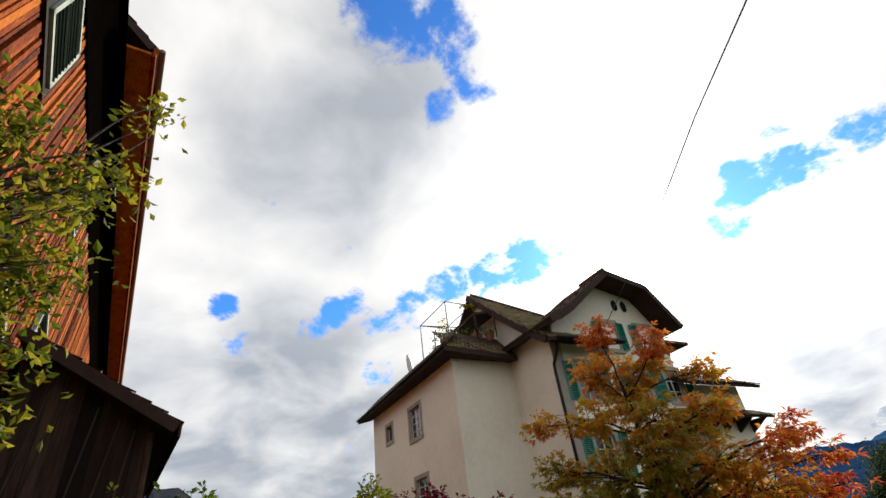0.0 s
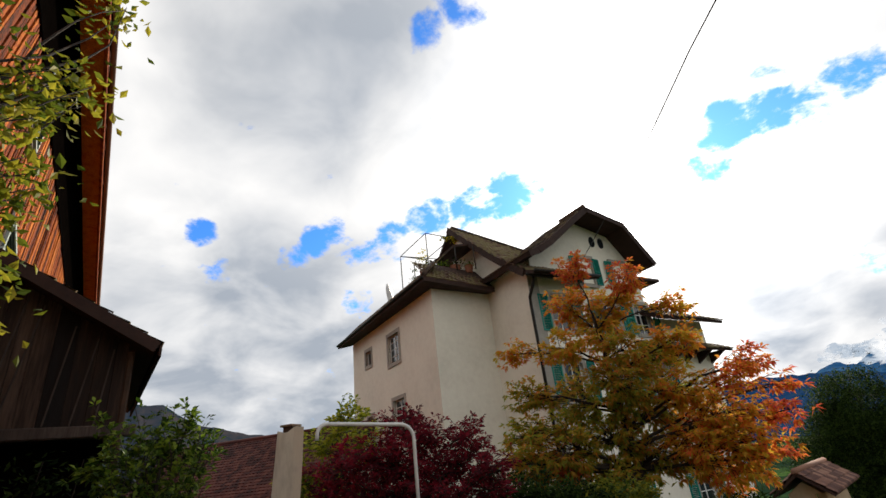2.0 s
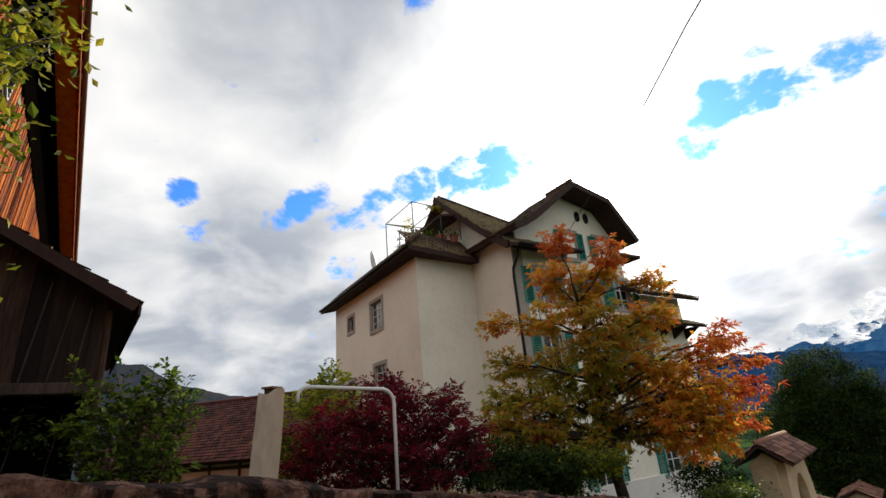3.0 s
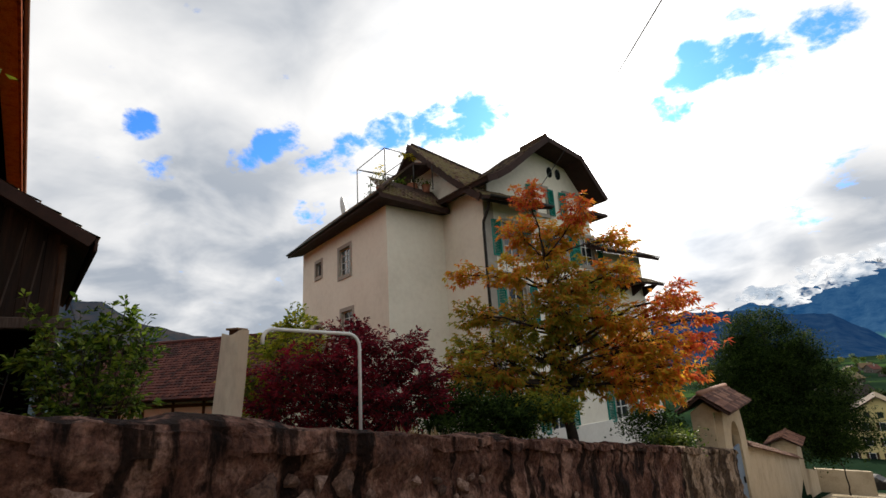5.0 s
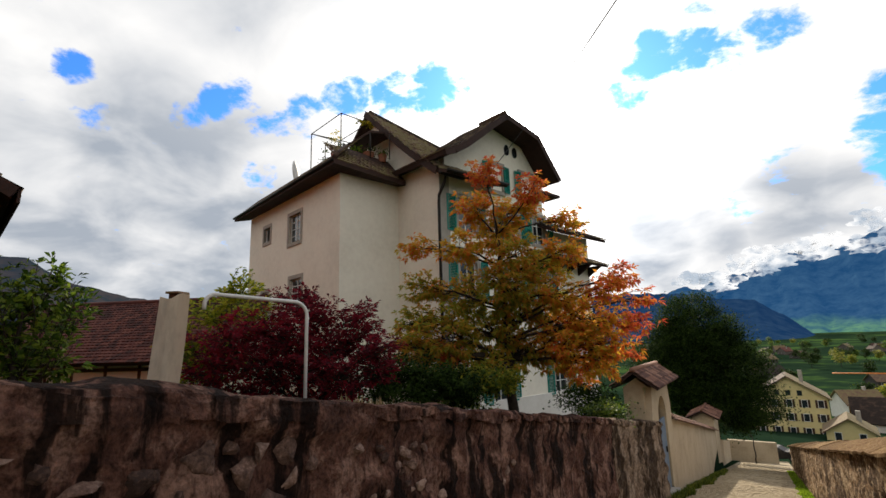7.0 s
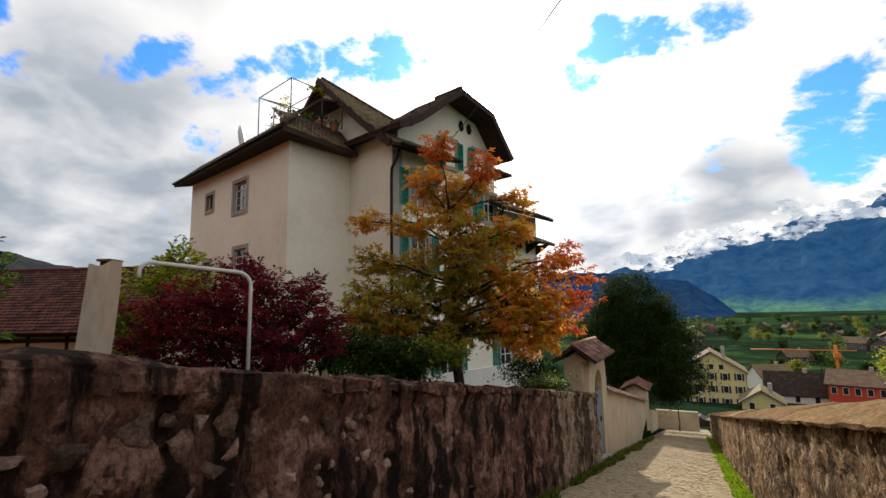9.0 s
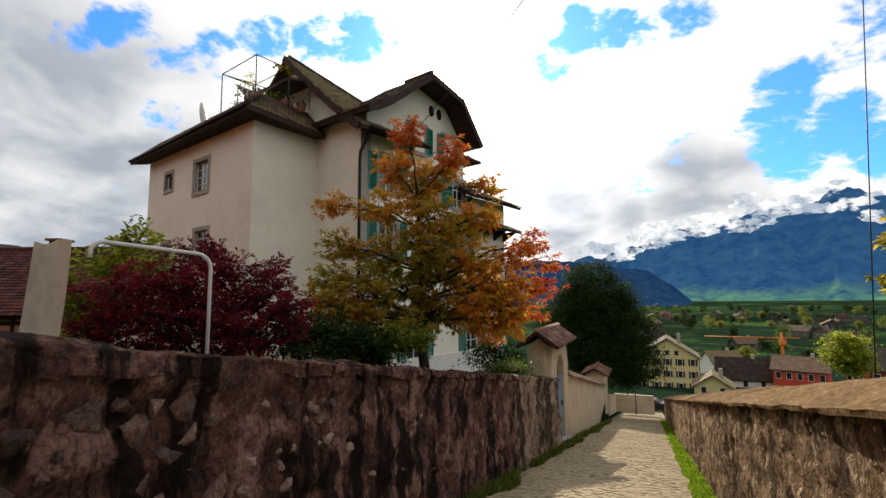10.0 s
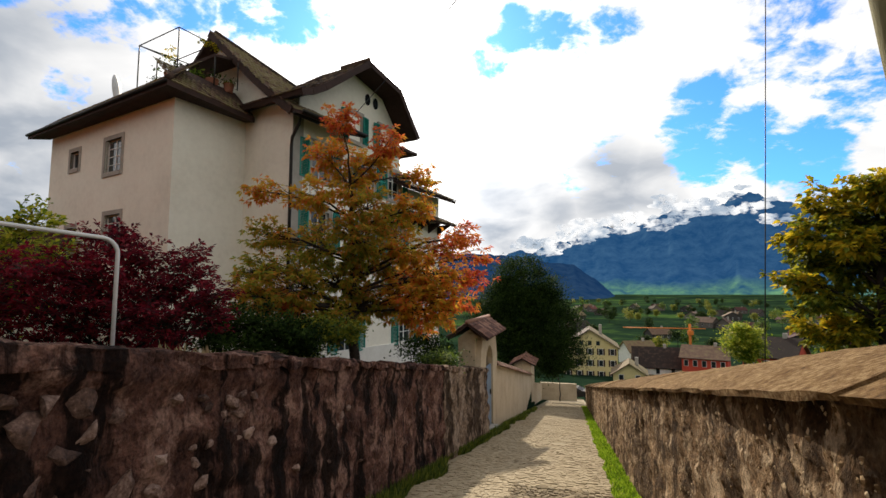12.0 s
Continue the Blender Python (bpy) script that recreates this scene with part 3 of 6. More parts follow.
def tree(name, label, base, fork, r, lobes, leaf, per, size, mat, seed, category="tree", spread=0.4, trunk_label="", droop=0.2, twigs=3, dense=1.0, shell=0.45, bark=None):
    """A tapered trunk to fork, limbs and twigs into each lobe (centre, radii, clumps), leaves about the twig ends."""
    rnd = random.Random(seed)
    base, fork = Vector(base), Vector(fork)
    root = thing(name, pose(*base), label, category)
    v, f = [], []
    o = -base
    stem = limb(rnd, Vector((0, 0, -0.3)), fork + o, 0.03, 8)
    tube(v, f, stem, r, r * 0.62, 9)
    crowns = {}
    for li, (c, rad, n, *which) in enumerate(lobes):
        c = Vector(c) + o
        mid = (fork + o).lerp(c, 0.6)
        main = limb(rnd, stem[-1], mid, 0.10, 5)
        tube(v, f, main, r * 0.55, r * 0.28, 7)
        centres = []
        for i in range(int(n * dense)):
            while True:
                q = Vector((rnd.uniform(-1, 1), rnd.uniform(-1, 1), rnd.uniform(-1, 1)))
                if shell < q.length < 1:
                    break
            tip = c + Vector((q.x * rad[0], q.y * rad[1], q.z * rad[2]))
            if i % twigs == 0:
                st = main[rnd.randint(2, 5)]
                tw = limb(rnd, st, tip, 0.12, 5)
                tube(v, f, tw, r * 0.16, r * 0.04, 5)
                centres.append(st.lerp(tip, 0.75))
            centres.append(tip)
        lv, lf = leaf_cloud(rnd, centres, spread, per, size, droop)
        m = which[0] if which else mat
        cv, cf = crowns.setdefault(m.name, (m, [], []))[1:]
        k = len(cv)
        cv += lv
        cf += [tuple(i + k for i in t) for t in lf]
    mesh_part("trunk", v, f, bark or BARK, root, trunk_label, True)
    for m, cv, cf in crowns.values():
        mesh_part("crown", cv, cf, m, root)
    return root


def sprays(rnd, v, f, p, way, n, size, wide, droop):
    """A tuft of n narrow folded leaflets that fan out from p about the direction way and hang a little."""
    for _ in range(n):
        ax = (way * 0.7 + Vector((rnd.gauss(0, 0.8), rnd.gauss(0, 0.8), rnd.gauss(0, 0.35) - droop))).normalized()
        s = size * rnd.uniform(0.65, 1.25)
        sd = ax.cross(Vector((rnd.gauss(0, 0.4), rnd.gauss(0, 0.4), 1)))
        sd = sd.normalized() * s * wide
        q = p + ax * s * rnd.uniform(0.0, 0.55)
        fold = Vector((0, 0, s * 0.10))
        k = len(v)
        v += [q, q + ax * s * 0.45 + sd + fold, q + ax * s - Vector((0, 0, s * 0.12)), q + ax * s * 0.45 - sd + fold]
        f += [(k, k + 1, k + 2), (k, k + 2, k + 3)]


def branching_tree(name, label, base, top, r, lobes, size, seed, category="tree", twigs=9.0, leaflets=8, wide=0.2, droop=0.35, rise=0.45, bark=None, lift=0.0, low=0.3, shoot=0.0):
    """A leader from base to top, one limb into each lobe (centre, radius, height, material), twigs from it and tufts along the twigs."""
    rnd = random.Random(seed)
    base, top = Vector(base), Vector(top)
    root = thing(name, pose(*base), label, category)
    n = 14
    stem = [Vector((0, 0, -0.3)).lerp(top - base, i / n) + Vector((rnd.uniform(-1, 1), rnd.uniform(-1, 1), 0)) * r * 0.25 for i in range(n + 1)]
    v, f = [], []
    tube(v, f, stem, r, r * 0.22, 9)
    crowns = {}
    for c, rh, rv, mat in lobes:
        c = Vector(c) - base
        flat = (Vector((c.x, c.y, 0)) - Vector((stem[-1].x, stem[-1].y, 0)) * 0.5).length
        want = c.z - rise * flat
        k = min(range(int(n * low), n), key=lambda i: abs(stem[i].z - want))
        main = limb(rnd, stem[k], c, 0.10, 7)
        thick = r * (0.42 - 0.25 * k / n)
        tube(v, f, main, thick, thick * 0.3, 6)
        cv, cf = crowns.setdefault(mat.name, (mat, [], []))[1:]
        for _ in range(max(3, int(twigs * (rh * 2 + 0.2) * (rv * 2 + 0.2)))):
            q = Vector((rnd.gauss(0, 1), rnd.gauss(0, 1), rnd.gauss(0, 1))).normalized() * rnd.uniform(0.35, 1.0) ** 0.6
            tip = c + Vector((q.x * rh, q.y * rh, q.z * rv + shoot * rv * abs(rnd.gauss(0, 0.6))))
            st = main[rnd.randint(3, 7)]
            tw = limb(rnd, st, tip, 0.10, 4)
            tube(v, f, tw, thick * 0.2, 0.004, 4)
            way = (tw[-1] - tw[-2]).normalized()
            for at in (1.0, 0.86, 0.7, 0.5):
                i = at * 4
                a = int(min(3, i))
                p = tw[a].lerp(tw[a + 1], i - a) + Vector((0, 0, lift)) + Vector((rnd.gauss(0, 1), rnd.gauss(0, 1), rnd.gauss(0, 0.6))) * size * 0.5
                sprays(rnd, cv, cf, p, way, leaflets, size, wide, droop)
    mesh_part("trunk", v, f, bark or BARK_DARK, root, "", True)
    for mat, cv, cf in crowns.values():
        mesh_part("crown", cv, cf, mat, root)
    return root


# ---- ground, lane and far country ----
def ground_z(x, y):
    """The lane's fall, the raised garden on its left, the valley floor and the rising far side."""
    z = lane_z(y)
    r = math.hypot(x, y)
    if x < -2.6 and y < 34:
        z = max(z, garden_z(min(y, 26)) if y < 26 else garden_z(26) - (y - 26) * 0.25)
    if r > 300:
        z = -23 + (r - 300) * 0.008 + 5 * noise.noise(Vector((x * 0.004, y * 0.004, 0))) * min(1, (r - 300) / 300)
    if y < 0:
        z = max(z, -SLOPE * max(y, -150))
    return z


def build_ground():
    xs = [-4600, -2500, -1400, -800, -500, -300, -200, -120, -80, -55, -40, -30, -22, -16, -12, -8, -5, -3.2, -2.64, -2.59, 1.3, 1.36, 3, 6, 10, 16, 25, 40, 60, 90, 130, 200, 300, 450, 700, 1000, 1500, 2600, 4600]
    ys = [-4600, -1500, -500, -150, -60, -30, -15, -8, -3, 0, 3, 6, 9, 12, 15, 18, 21, 25.9, 26.1, 30, 33.9, 34.1, 40, 50, 60, 75, 95, 120, 150, 190, 240, 290, 340, 420, 520, 650, 800, 1000, 1400, 2000, 3000, 4600]
    v = [(x, y, ground_z(x, y) - (0.05 if -2.58 < x < 1.33 else 0)) for y in ys for x in xs]
    n = len(xs)
    f = [(j * n + i, j * n + i + 1, (j + 1) * n + i + 1, (j + 1) * n + i) for j in range(len(ys) - 1) for i in range(n - 1)]
    near = mesh_part("ground", v, f, MEADOW, None, "grassy ground falling from the garden to the valley")
    tagged(near, category="ground", kind="structure")


build_ground()

LANE_L, LANE_R = -2.3, 0.88


def build_lane():
    v = [(x, y, lane_z(y)) for y in range(-14, 61, 2) for x in (LANE_L - 0.2, LANE_R + 0.15)]
    f = [(2 * i, 2 * i + 1, 2 * i + 3, 2 * i + 2) for i in range(len(v) // 2 - 1)]
    return tagged(mesh_part("lane", v, f, JOINT, None, "steep narrow lane paved with pale worn cobbles"), category="lane", kind="structure")


lane = build_lane()


def ridge(name, mat, points, r, depth, rough, label, seed, top=1.0):
    """A far mountain chain: crest heights by azimuth, sloping down towards the valley."""
    cols, rows_ = 420, 40
    az0, az1 = points[0][0], points[-1][0]
    v, f = [], []
    for j in range(rows_):
        t = j / (rows_ - 1)
        for i in range(cols):
            az = az0 + (az1 - az0) * i / (cols - 1)
            el = np.interp(az, [p[0] for p in points], [p[1] for p in points])
            rr = r - depth * (1 - t)
            crest = r * math.tan(radians(el))
            z = -24 + (crest + 24) * (0.08 * t + 0.92 * max(0.0, (t - 0.12) / 0.88) ** 1.35)
            q = Vector((rr * math.sin(radians(az)), rr * math.cos(radians(az)), 0))
            h = noise.fractal(Vector((az * 0.36 + 0.35 * t, seed, t * 0.3)), 0.85, 2.1, 4)
            z += h * rough * (crest + 24) * min(1, t * 1.5)
            v.append((q.x, q.y, EYE + z))
    for j in range(rows_ - 1):
        for i in range(cols - 1):
            f.append((j * cols + i, j * cols + i + 1, (j + 1) * cols + i + 1, (j + 1) * cols + i))
    ob = mesh_part(name, v, f, mat, None, label, True)
    return tagged(ob, category="mountain", kind="structure")


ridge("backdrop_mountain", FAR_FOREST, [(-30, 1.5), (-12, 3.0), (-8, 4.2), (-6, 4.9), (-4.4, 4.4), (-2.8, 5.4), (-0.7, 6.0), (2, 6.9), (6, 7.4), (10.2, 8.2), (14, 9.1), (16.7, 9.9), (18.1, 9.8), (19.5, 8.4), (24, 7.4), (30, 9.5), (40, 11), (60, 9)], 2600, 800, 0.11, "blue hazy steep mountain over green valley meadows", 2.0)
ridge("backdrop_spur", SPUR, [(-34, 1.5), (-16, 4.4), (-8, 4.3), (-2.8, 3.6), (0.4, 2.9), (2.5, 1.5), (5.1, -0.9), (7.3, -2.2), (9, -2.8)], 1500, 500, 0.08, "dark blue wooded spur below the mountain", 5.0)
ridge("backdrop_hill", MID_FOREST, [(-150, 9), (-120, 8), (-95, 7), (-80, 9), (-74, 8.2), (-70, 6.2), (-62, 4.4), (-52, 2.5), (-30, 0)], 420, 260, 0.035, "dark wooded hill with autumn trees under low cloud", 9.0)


# ---- left wall ----
def build_left_wall(name, y0, y1, mat, label, stones):
    rnd = random.Random(11)
    thick = 0.42
    root = thing(name, pose(LANE_L, 0, 0), label, "wall", kind="structure")
    v, f = [], []
    ny, nz = max(40, int((y1 - y0) * 19)), 40
    for i in range(ny + 1):
        y = y0 + (y1 - y0) * i / ny
        zb, zt = lane_z(y) - 0.1, wall_top(y) + 0.045 * noise.noise(Vector((y * 1.3, 0, 4))) + 0.03 * noise.noise(Vector((y * 5, 0, 9))) - 0.02
        ring = []
        for j in range(nz + 1):
            z = zb + (zt - zb) * j / nz
            p = Vector((0, y * 1.1, z * 1.1))
            d = 0.03 * noise.fractal(p * 1.6, 1.0, 2.0, 4) + 0.042 * noise.fractal(p * 5, 0.75, 2.0, 4)
            k = j / nz
            cap = 0.06 * max(0.0, 1 - abs(k - 0.94) / 0.08) * (1.0 if y < 2.6 else 0.45)
            ring.append((d + cap + 0.04 * (1 - k), y, z))
        for t in (0.12, 0.35, 0.65, 0.9):
            ring.append((-thick * t + 0.03, y, zt + 0.03 * math.sin(math.pi * t) + 0.025 * noise.noise(Vector((t * 4, y * 3, 1)))))
        ring.append((-thick, y, zt - 0.05))
        ring.append((-thick, y, zb))
        v += ring
    m = nz + 1 + 6
    for i in range(ny):
        for j in range(m - 1):
            a = i * m + j
            f.append((a, a + m, a + m + 1, a + 1))
    mesh_part("wall_body", v, f, mat, root, "", True)
    # rough capping stones set in mortar
    y = max(y0, -2.0)
    while y < y1 - 0.1:
        L = rnd.uniform(0.16, 0.42)
        hgt = rnd.uniform(0.06, 0.11) if y < 3 else rnd.uniform(0.035, 0.065)
        bm = bmesh.new()
        vs = box(bm, -0.2, 0.05 + rnd.uniform(0, 0.035), -L / 2, L / 2, -hgt, 0.012)
        bmesh.ops.subdivide_edges(bm, edges=bm.edges[:], cuts=3, use_grid_fill=True)
        off = Vector((rnd.uniform(0, 90), 0, 0))
        for w in bm.verts:
            w.co += 0.05 * Vector((noise.noise(w.co * 6 + off), 0.6 * noise.noise(w.co * 6 + off * 2), 0.7 * noise.noise(w.co * 7 + off * 3))) + 0.012 * Vector((noise.noise(w.co * 25 + off), 0, noise.noise(w.co * 23)))
        cs = part("cap_stone", bm, mat, root)
        yc = min(y + L / 2, y1 - L / 2)
        cs.matrix_basis = pose(0, yc, wall_top(yc) - 0.028 + rnd.uniform(-0.012, 0.012), -9.1 + rnd.uniform(-3, 3), rnd.uniform(-4, 4), rnd.uniform(-4, 4))
        y += L * 0.97
    # stones that show where the plaster has gone
    def stone(y, t, s, flat):
        z = lane_z(y) + (wall_top(y) - lane_z(y)) * t
        bm = bmesh.new()
        bmesh.ops.create_icosphere(bm, subdivisions=3, radius=1)
        off = Vector((rnd.uniform(0, 90), rnd.uniform(0, 90), 0))
        cuts = [(Vector((rnd.uniform(-0.2, 1), rnd.gauss(0, 0.8), rnd.gauss(0, 0.8))).normalized(), rnd.uniform(0.35, 0.7)) for _ in range(11)]
        for w in bm.verts:
            q = w.co / max(abs(w.co.x), abs(w.co.y), abs(w.co.z)) ** 0.7
            for n_, d_ in cuts:
                over = q.dot(n_) - d_
                if over > 0:
                    q = q - n_ * over * 0.97
            q = q * (1 + 0.22 * noise.noise(w.co * 1.7 + off)) + Vector((0.10 * noise.noise(w.co * 4 + off), 0.06 * noise.noise(w.co * 5 + off), 0.06 * noise.noise(w.co * 5 - off)))
            w.co = Vector((q.x * min(0.042, s * 0.5), q.y * s, q.z * s * flat))
        for g in bm.faces:
            g.smooth = True
        st = part("stone", bm, RUBBLE, root)
        st.matrix_basis = pose(0.014 + rnd.uniform(-0.012, 0.012), y, z, rnd.uniform(-30, 30), rnd.uniform(-5, 5), rnd.uniform(-6, 6))
    done = []
    for k in range(520 if stones else 0):
        y = rnd.triangular(0.5, 3.6, 1.4) if k < 480 else rnd.uniform(3.0, 7.0)
        t = rnd.uniform(0.06, 0.84)
        s = rnd.triangular(0.035, 0.14, 0.08) if y < 2.6 else rnd.uniform(0.03, 0.07)
        z = lane_z(y) + (wall_top(y) - lane_z(y)) * t
        if noise.noise(Vector((y * 1.5, t * 2.0, 5))) < (-0.45 if y < 2.5 else 0.0) or any((y - a) ** 2 + (z - b) ** 2 < (0.8 * (s + c)) ** 2 for a, b, c in done):
            continue
        done.append((y, z, s))
        stone(y, t, s, rnd.uniform(0.55, 1.0))
    return root


build_left_wall("wall_left", -9.0, 8.7, RENDER_L, "old rendered rubble garden wall with black water stains", True)
build_left_wall("wall_left_lower", 8.7, 13.4, RENDER_P, "paler pinkish rendered garden wall beside the gate", False)


# ---- right wall ----
def build_right_wall():
    rnd = random.Random(12)
    root = thing("wall_right", pose(LANE_R, 0, 0), "rough brown stone wall capped with sloping slabs", "wall", kind="structure")
    v, f = [], []
    ny, nz = 520, 34
    for i in range(ny + 1):
        y = -6 + 46 * (i / ny) ** 1.4
        zb, zt = lane_z(y) - 0.1, lane_z(y) + 1.5
        for j in range(nz + 1):
            z = zb + (zt - zb) * j / nz
            p = Vector((3, y, z * 0.8))
            d = 0.035 * noise.fractal(p * 3.2, 0.9, 2.0, 5) + 0.03 * noise.fractal(p * 9, 0.8, 2.0, 4)
            v.append((-d, y, z))
        v.append((0.5, y, zt))
        v.append((0.5, y, zb))
    m = nz + 3
    for i in range(ny):
        for j in range(m - 1):
            a = i * m + j
            f.append((a, a + 1, a + m + 1, a + m))
    mesh_part("wall_body", v, f, RENDER_R, root, "", True)
    # loose chips and lumps of mortar on the face, coloured pale as sunlit flecks
    cv, cf = [], []
    for _ in range(9000):
        y = 1.0 + 29 * rnd.random() ** 1.9
        z = lane_z(y) + rnd.uniform(0.0, 1.48)
        p = Vector((3, y, z * 0.8))
        if noise.noise(Vector((y * 2.2, z * 1.4, 3))) < -0.18:
            continue
        d = 0.035 * noise.fractal(p * 3.2, 0.9, 2.0, 5) + 0.03 * noise.fractal(p * 9, 0.8, 2.0, 4)
        s = rnd.uniform(0.006, 0.017)
        tall = s * rnd.uniform(0.8, 1.7)
        turn = rnd.gauss(0, 0.4)
        k = len(cv)
        for j in range(5):
            t = turn + j * 1.2566 + rnd.uniform(-0.3, 0.3)
            cv.append((-d + 0.004, y + s * math.cos(t), z + tall * math.sin(t)))
        cv.append((-d - rnd.uniform(0.15, 0.45) * s, y + rnd.uniform(-0.4, 0.4) * s, z + rnd.uniform(-0.3, 0.5) * tall))
        cf += [(k + (j + 1) % 5, k + j, k + 5) for j in range(5)]
    chips = mesh_part("mortar_chips", cv, cf, CHIP, root)
    chips["kind"] = "stuff"
    y = -5.0
    while y < 39:
        L = rnd.uniform(1.6, 3.0)
        bm = bmesh.new()
        quad = [(-0.09, y + 0.003, lane_z(y) + 1.50), (-0.09, y + L - 0.003, lane_z(y + L) + 1.50), (0.52, y + L - 0.006, lane_z(y + L) + 1.73), (0.52, y + 0.006, lane_z(y) + 1.73)]
        dz = rnd.uniform(-0.012, 0.012)
        slab(bm, [(a + rnd.uniform(-0.012, 0.012), b, c + dz) for a, b, c in quad], 0.032)
        bmesh.ops.subdivide_edges(bm, edges=bm.edges[:], cuts=15, use_grid_fill=True)
        for w in bm.verts:
            w.co += Vector((0.8, 0, 1)) * (0.015 * noise.fractal(w.co * 3, 0.8, 2, 4) + 0.008 * noise.noise(w.co * 17)) + Vector((0, 0, 0.03 * math.sin(math.pi * min(1, max(0, (w.co.x + 0.09) / 0.61)))))
        part("cap_slab", bm, CAP, root)
        y += L
    return root


build_right_wall()


# ---- gate and the walls past it ----
def arch_profile(w, h, n=10):
    """Half-round arch opening: width w, crown height h."""
    r = w / 2
    return [(-r, 0)] + [(-r * math.cos(math.pi * i / n), h - r + r * math.sin(math.pi * i / n)) for i in range(n + 1)] + [(r, 0)]


def build_gate(y0, y1, x0, x1, zb, h, name, label, door=True):
    root = thing(name, pose((x0 + x1) / 2, (y0 + y1) / 2, zb), label, "gate house" if door else "pillar")
    wx, wy = (x1 - x0) / 2, (y1 - y0) / 2
    if door:
        # lane-side wall with an arched opening, and three plain sides
        bm = bmesh.new()
        w, top = 1.25, 2.5
        prof = [(a, b + 0.1) for a, b in arch_profile(w, top)]
        for xa, xb in ((wx - 0.16, wx),):
            pi_ = prof
            n = len(pi_)
            ro = []
            for k in range(n):
                a, b = pi_[k]
                if b <= 0.11:
                    ro.append((-wy if a < 0 else wy, -0.6))
                elif k < 3:
                    ro.append((-wy, b))
                elif k > n - 4:
                    ro.append((wy, b))
                else:
                    ro.append((wy * 2 * a / w, h))
            for (a, b), (c, d), (e, g), (i_, j_) in zip(pi_, pi_[1:], ro, ro[1:]):
                vs = []
                for X in (xa, xb):
                    vs.append([bm.verts.new((X, *q)) for q in ((a, b), (c, d), (i_, j_), (e, g))])
                bm.faces.new(vs[0][::-1])
                bm.faces.new(vs[1])
                bm.faces.new((vs[0][0], vs[0][1], vs[1][1], vs[1][0]))
                bm.faces.new((vs[0][3], vs[0][2], vs[1][2], vs[1][3]))
        bmesh.ops.remove_doubles(bm, verts=bm.verts[:], dist=0.001)
        bmesh.ops.recalc_face_normals(bm, faces=bm.faces[:])
        part("front_wall", bm, PINK, root)
        bm = bmesh.new()
        box(bm, -wx, wx - 0.16, -wy, -wy + 0.2, -0.6, h)
        part("side_wall", bm, PINK, root)
        part("side_wall", boxed(-wx, wx - 0.16, wy - 0.2, wy, -0.6, h), PINK, root)
        d = part("door", boxed(wx - 0.11, wx - 0.09, -0.62, 0.62, 0.1, 1.95), GREY_BLUE, root, "grey-blue boarded door, closed")
        for k in range(8):
            part("board", boxed(wx - 0.088, wx - 0.055, -0.63 + k * 0.157, -0.63 + (k + 1) * 0.157 - 0.006, 0.1, 1.95), GREY_BLUE, d)
        part("door_handle", boxed(wx - 0.055, wx - 0.01, 0.33, 0.36, 1.05, 1.2, w=0.008), IRON, d)
        part("step", boxed(wx - 0.1, wx + 0.18, -0.6, 0.6, -0.5, 0.09, w=0.02), STONE_TRIM, root)
    else:
        part("body", boxed(-wx, wx, -wy, wy, -0.6, h, w=0.02), PINK, root)
    # tiled saddle roof, ridge along the lane, with a clear overhang
    e, rise = 0.26, 0.42
    bm = bmesh.new()
    for sgn in (-1, 1):
        slab(bm, [(sgn * (wx + e), -wy - e, h), (sgn * (wx + e), wy + e, h), (0, wy + e, h + rise), (0, -wy - e, h + rise)], 0.05)
    part("roof_boarding", bm, SOFFIT, root)
    bm = bmesh.new()
    prism(bm, [(-wx, h), (wx, h), (0, h + rise * wx / (wx + e))], "y", -wy, wy)
    part("gable", bm, PINK, root)
    rnd = random.Random(5)
    for sgn in (-1, 1):
        cols, rows_ = int((2 * wy + 2 * e) / 0.2), 4
        for i in range(cols):
            for j in range(rows_):
                ya = -wy - e + (2 * wy + 2 * e) * i / cols
                t0, t1 = j / rows_, (j + 1.25) / rows_
                bm = bmesh.new()
                def at(t, y, up):
                    return (sgn * (wx + e + 0.03) * (1 - t), y, h + rise * t + up)
                w = (2 * wy + 2 * e) / cols
                q = []
                for k, up in ((0, 0.0), (0.5, 0.035), (1, 0.0)):
                    q.append((bm.verts.new(at(t0, ya + w * k, up + 0.035)), bm.verts.new(at(min(t1, 1.03), ya + w * k, up + 0.012))))
                bm.faces.new((q[0][0], q[1][0], q[1][1], q[0][1]))
                bm.faces.new((q[1][0], q[2][0], q[2][1], q[1][1]))
                lo = [bm.verts.new(at(t0, ya, 0.005)), bm.verts.new(at(t0, ya + w, 0.005))]
                bm.faces.new((q[0][0], lo[0], lo[1], q[2][0], q[1][0]))
                part("roof_tile", bm, TILE_WARM, root).matrix_basis = pose(0, 0, rnd.uniform(0, 0.012))
    rod("ridge_tile", [(0, -wy - e, h + rise + 0.03), (0, wy + e, h + rise + 0.03)], 0.07, 0.07, TILE_WARM, root)
    return root


build_gate(13.4, 16.4, -3.12, -2.48, lane_z(14.9), 2.95, "gate_house", "plastered garden gate house with arched door and tiled roof")
build_gate(31.5, 34.0, -3.7, -2.6, lane_z(32.8), 2.9, "pillar_house", "second small plastered gate pillar with tiled roof", False)


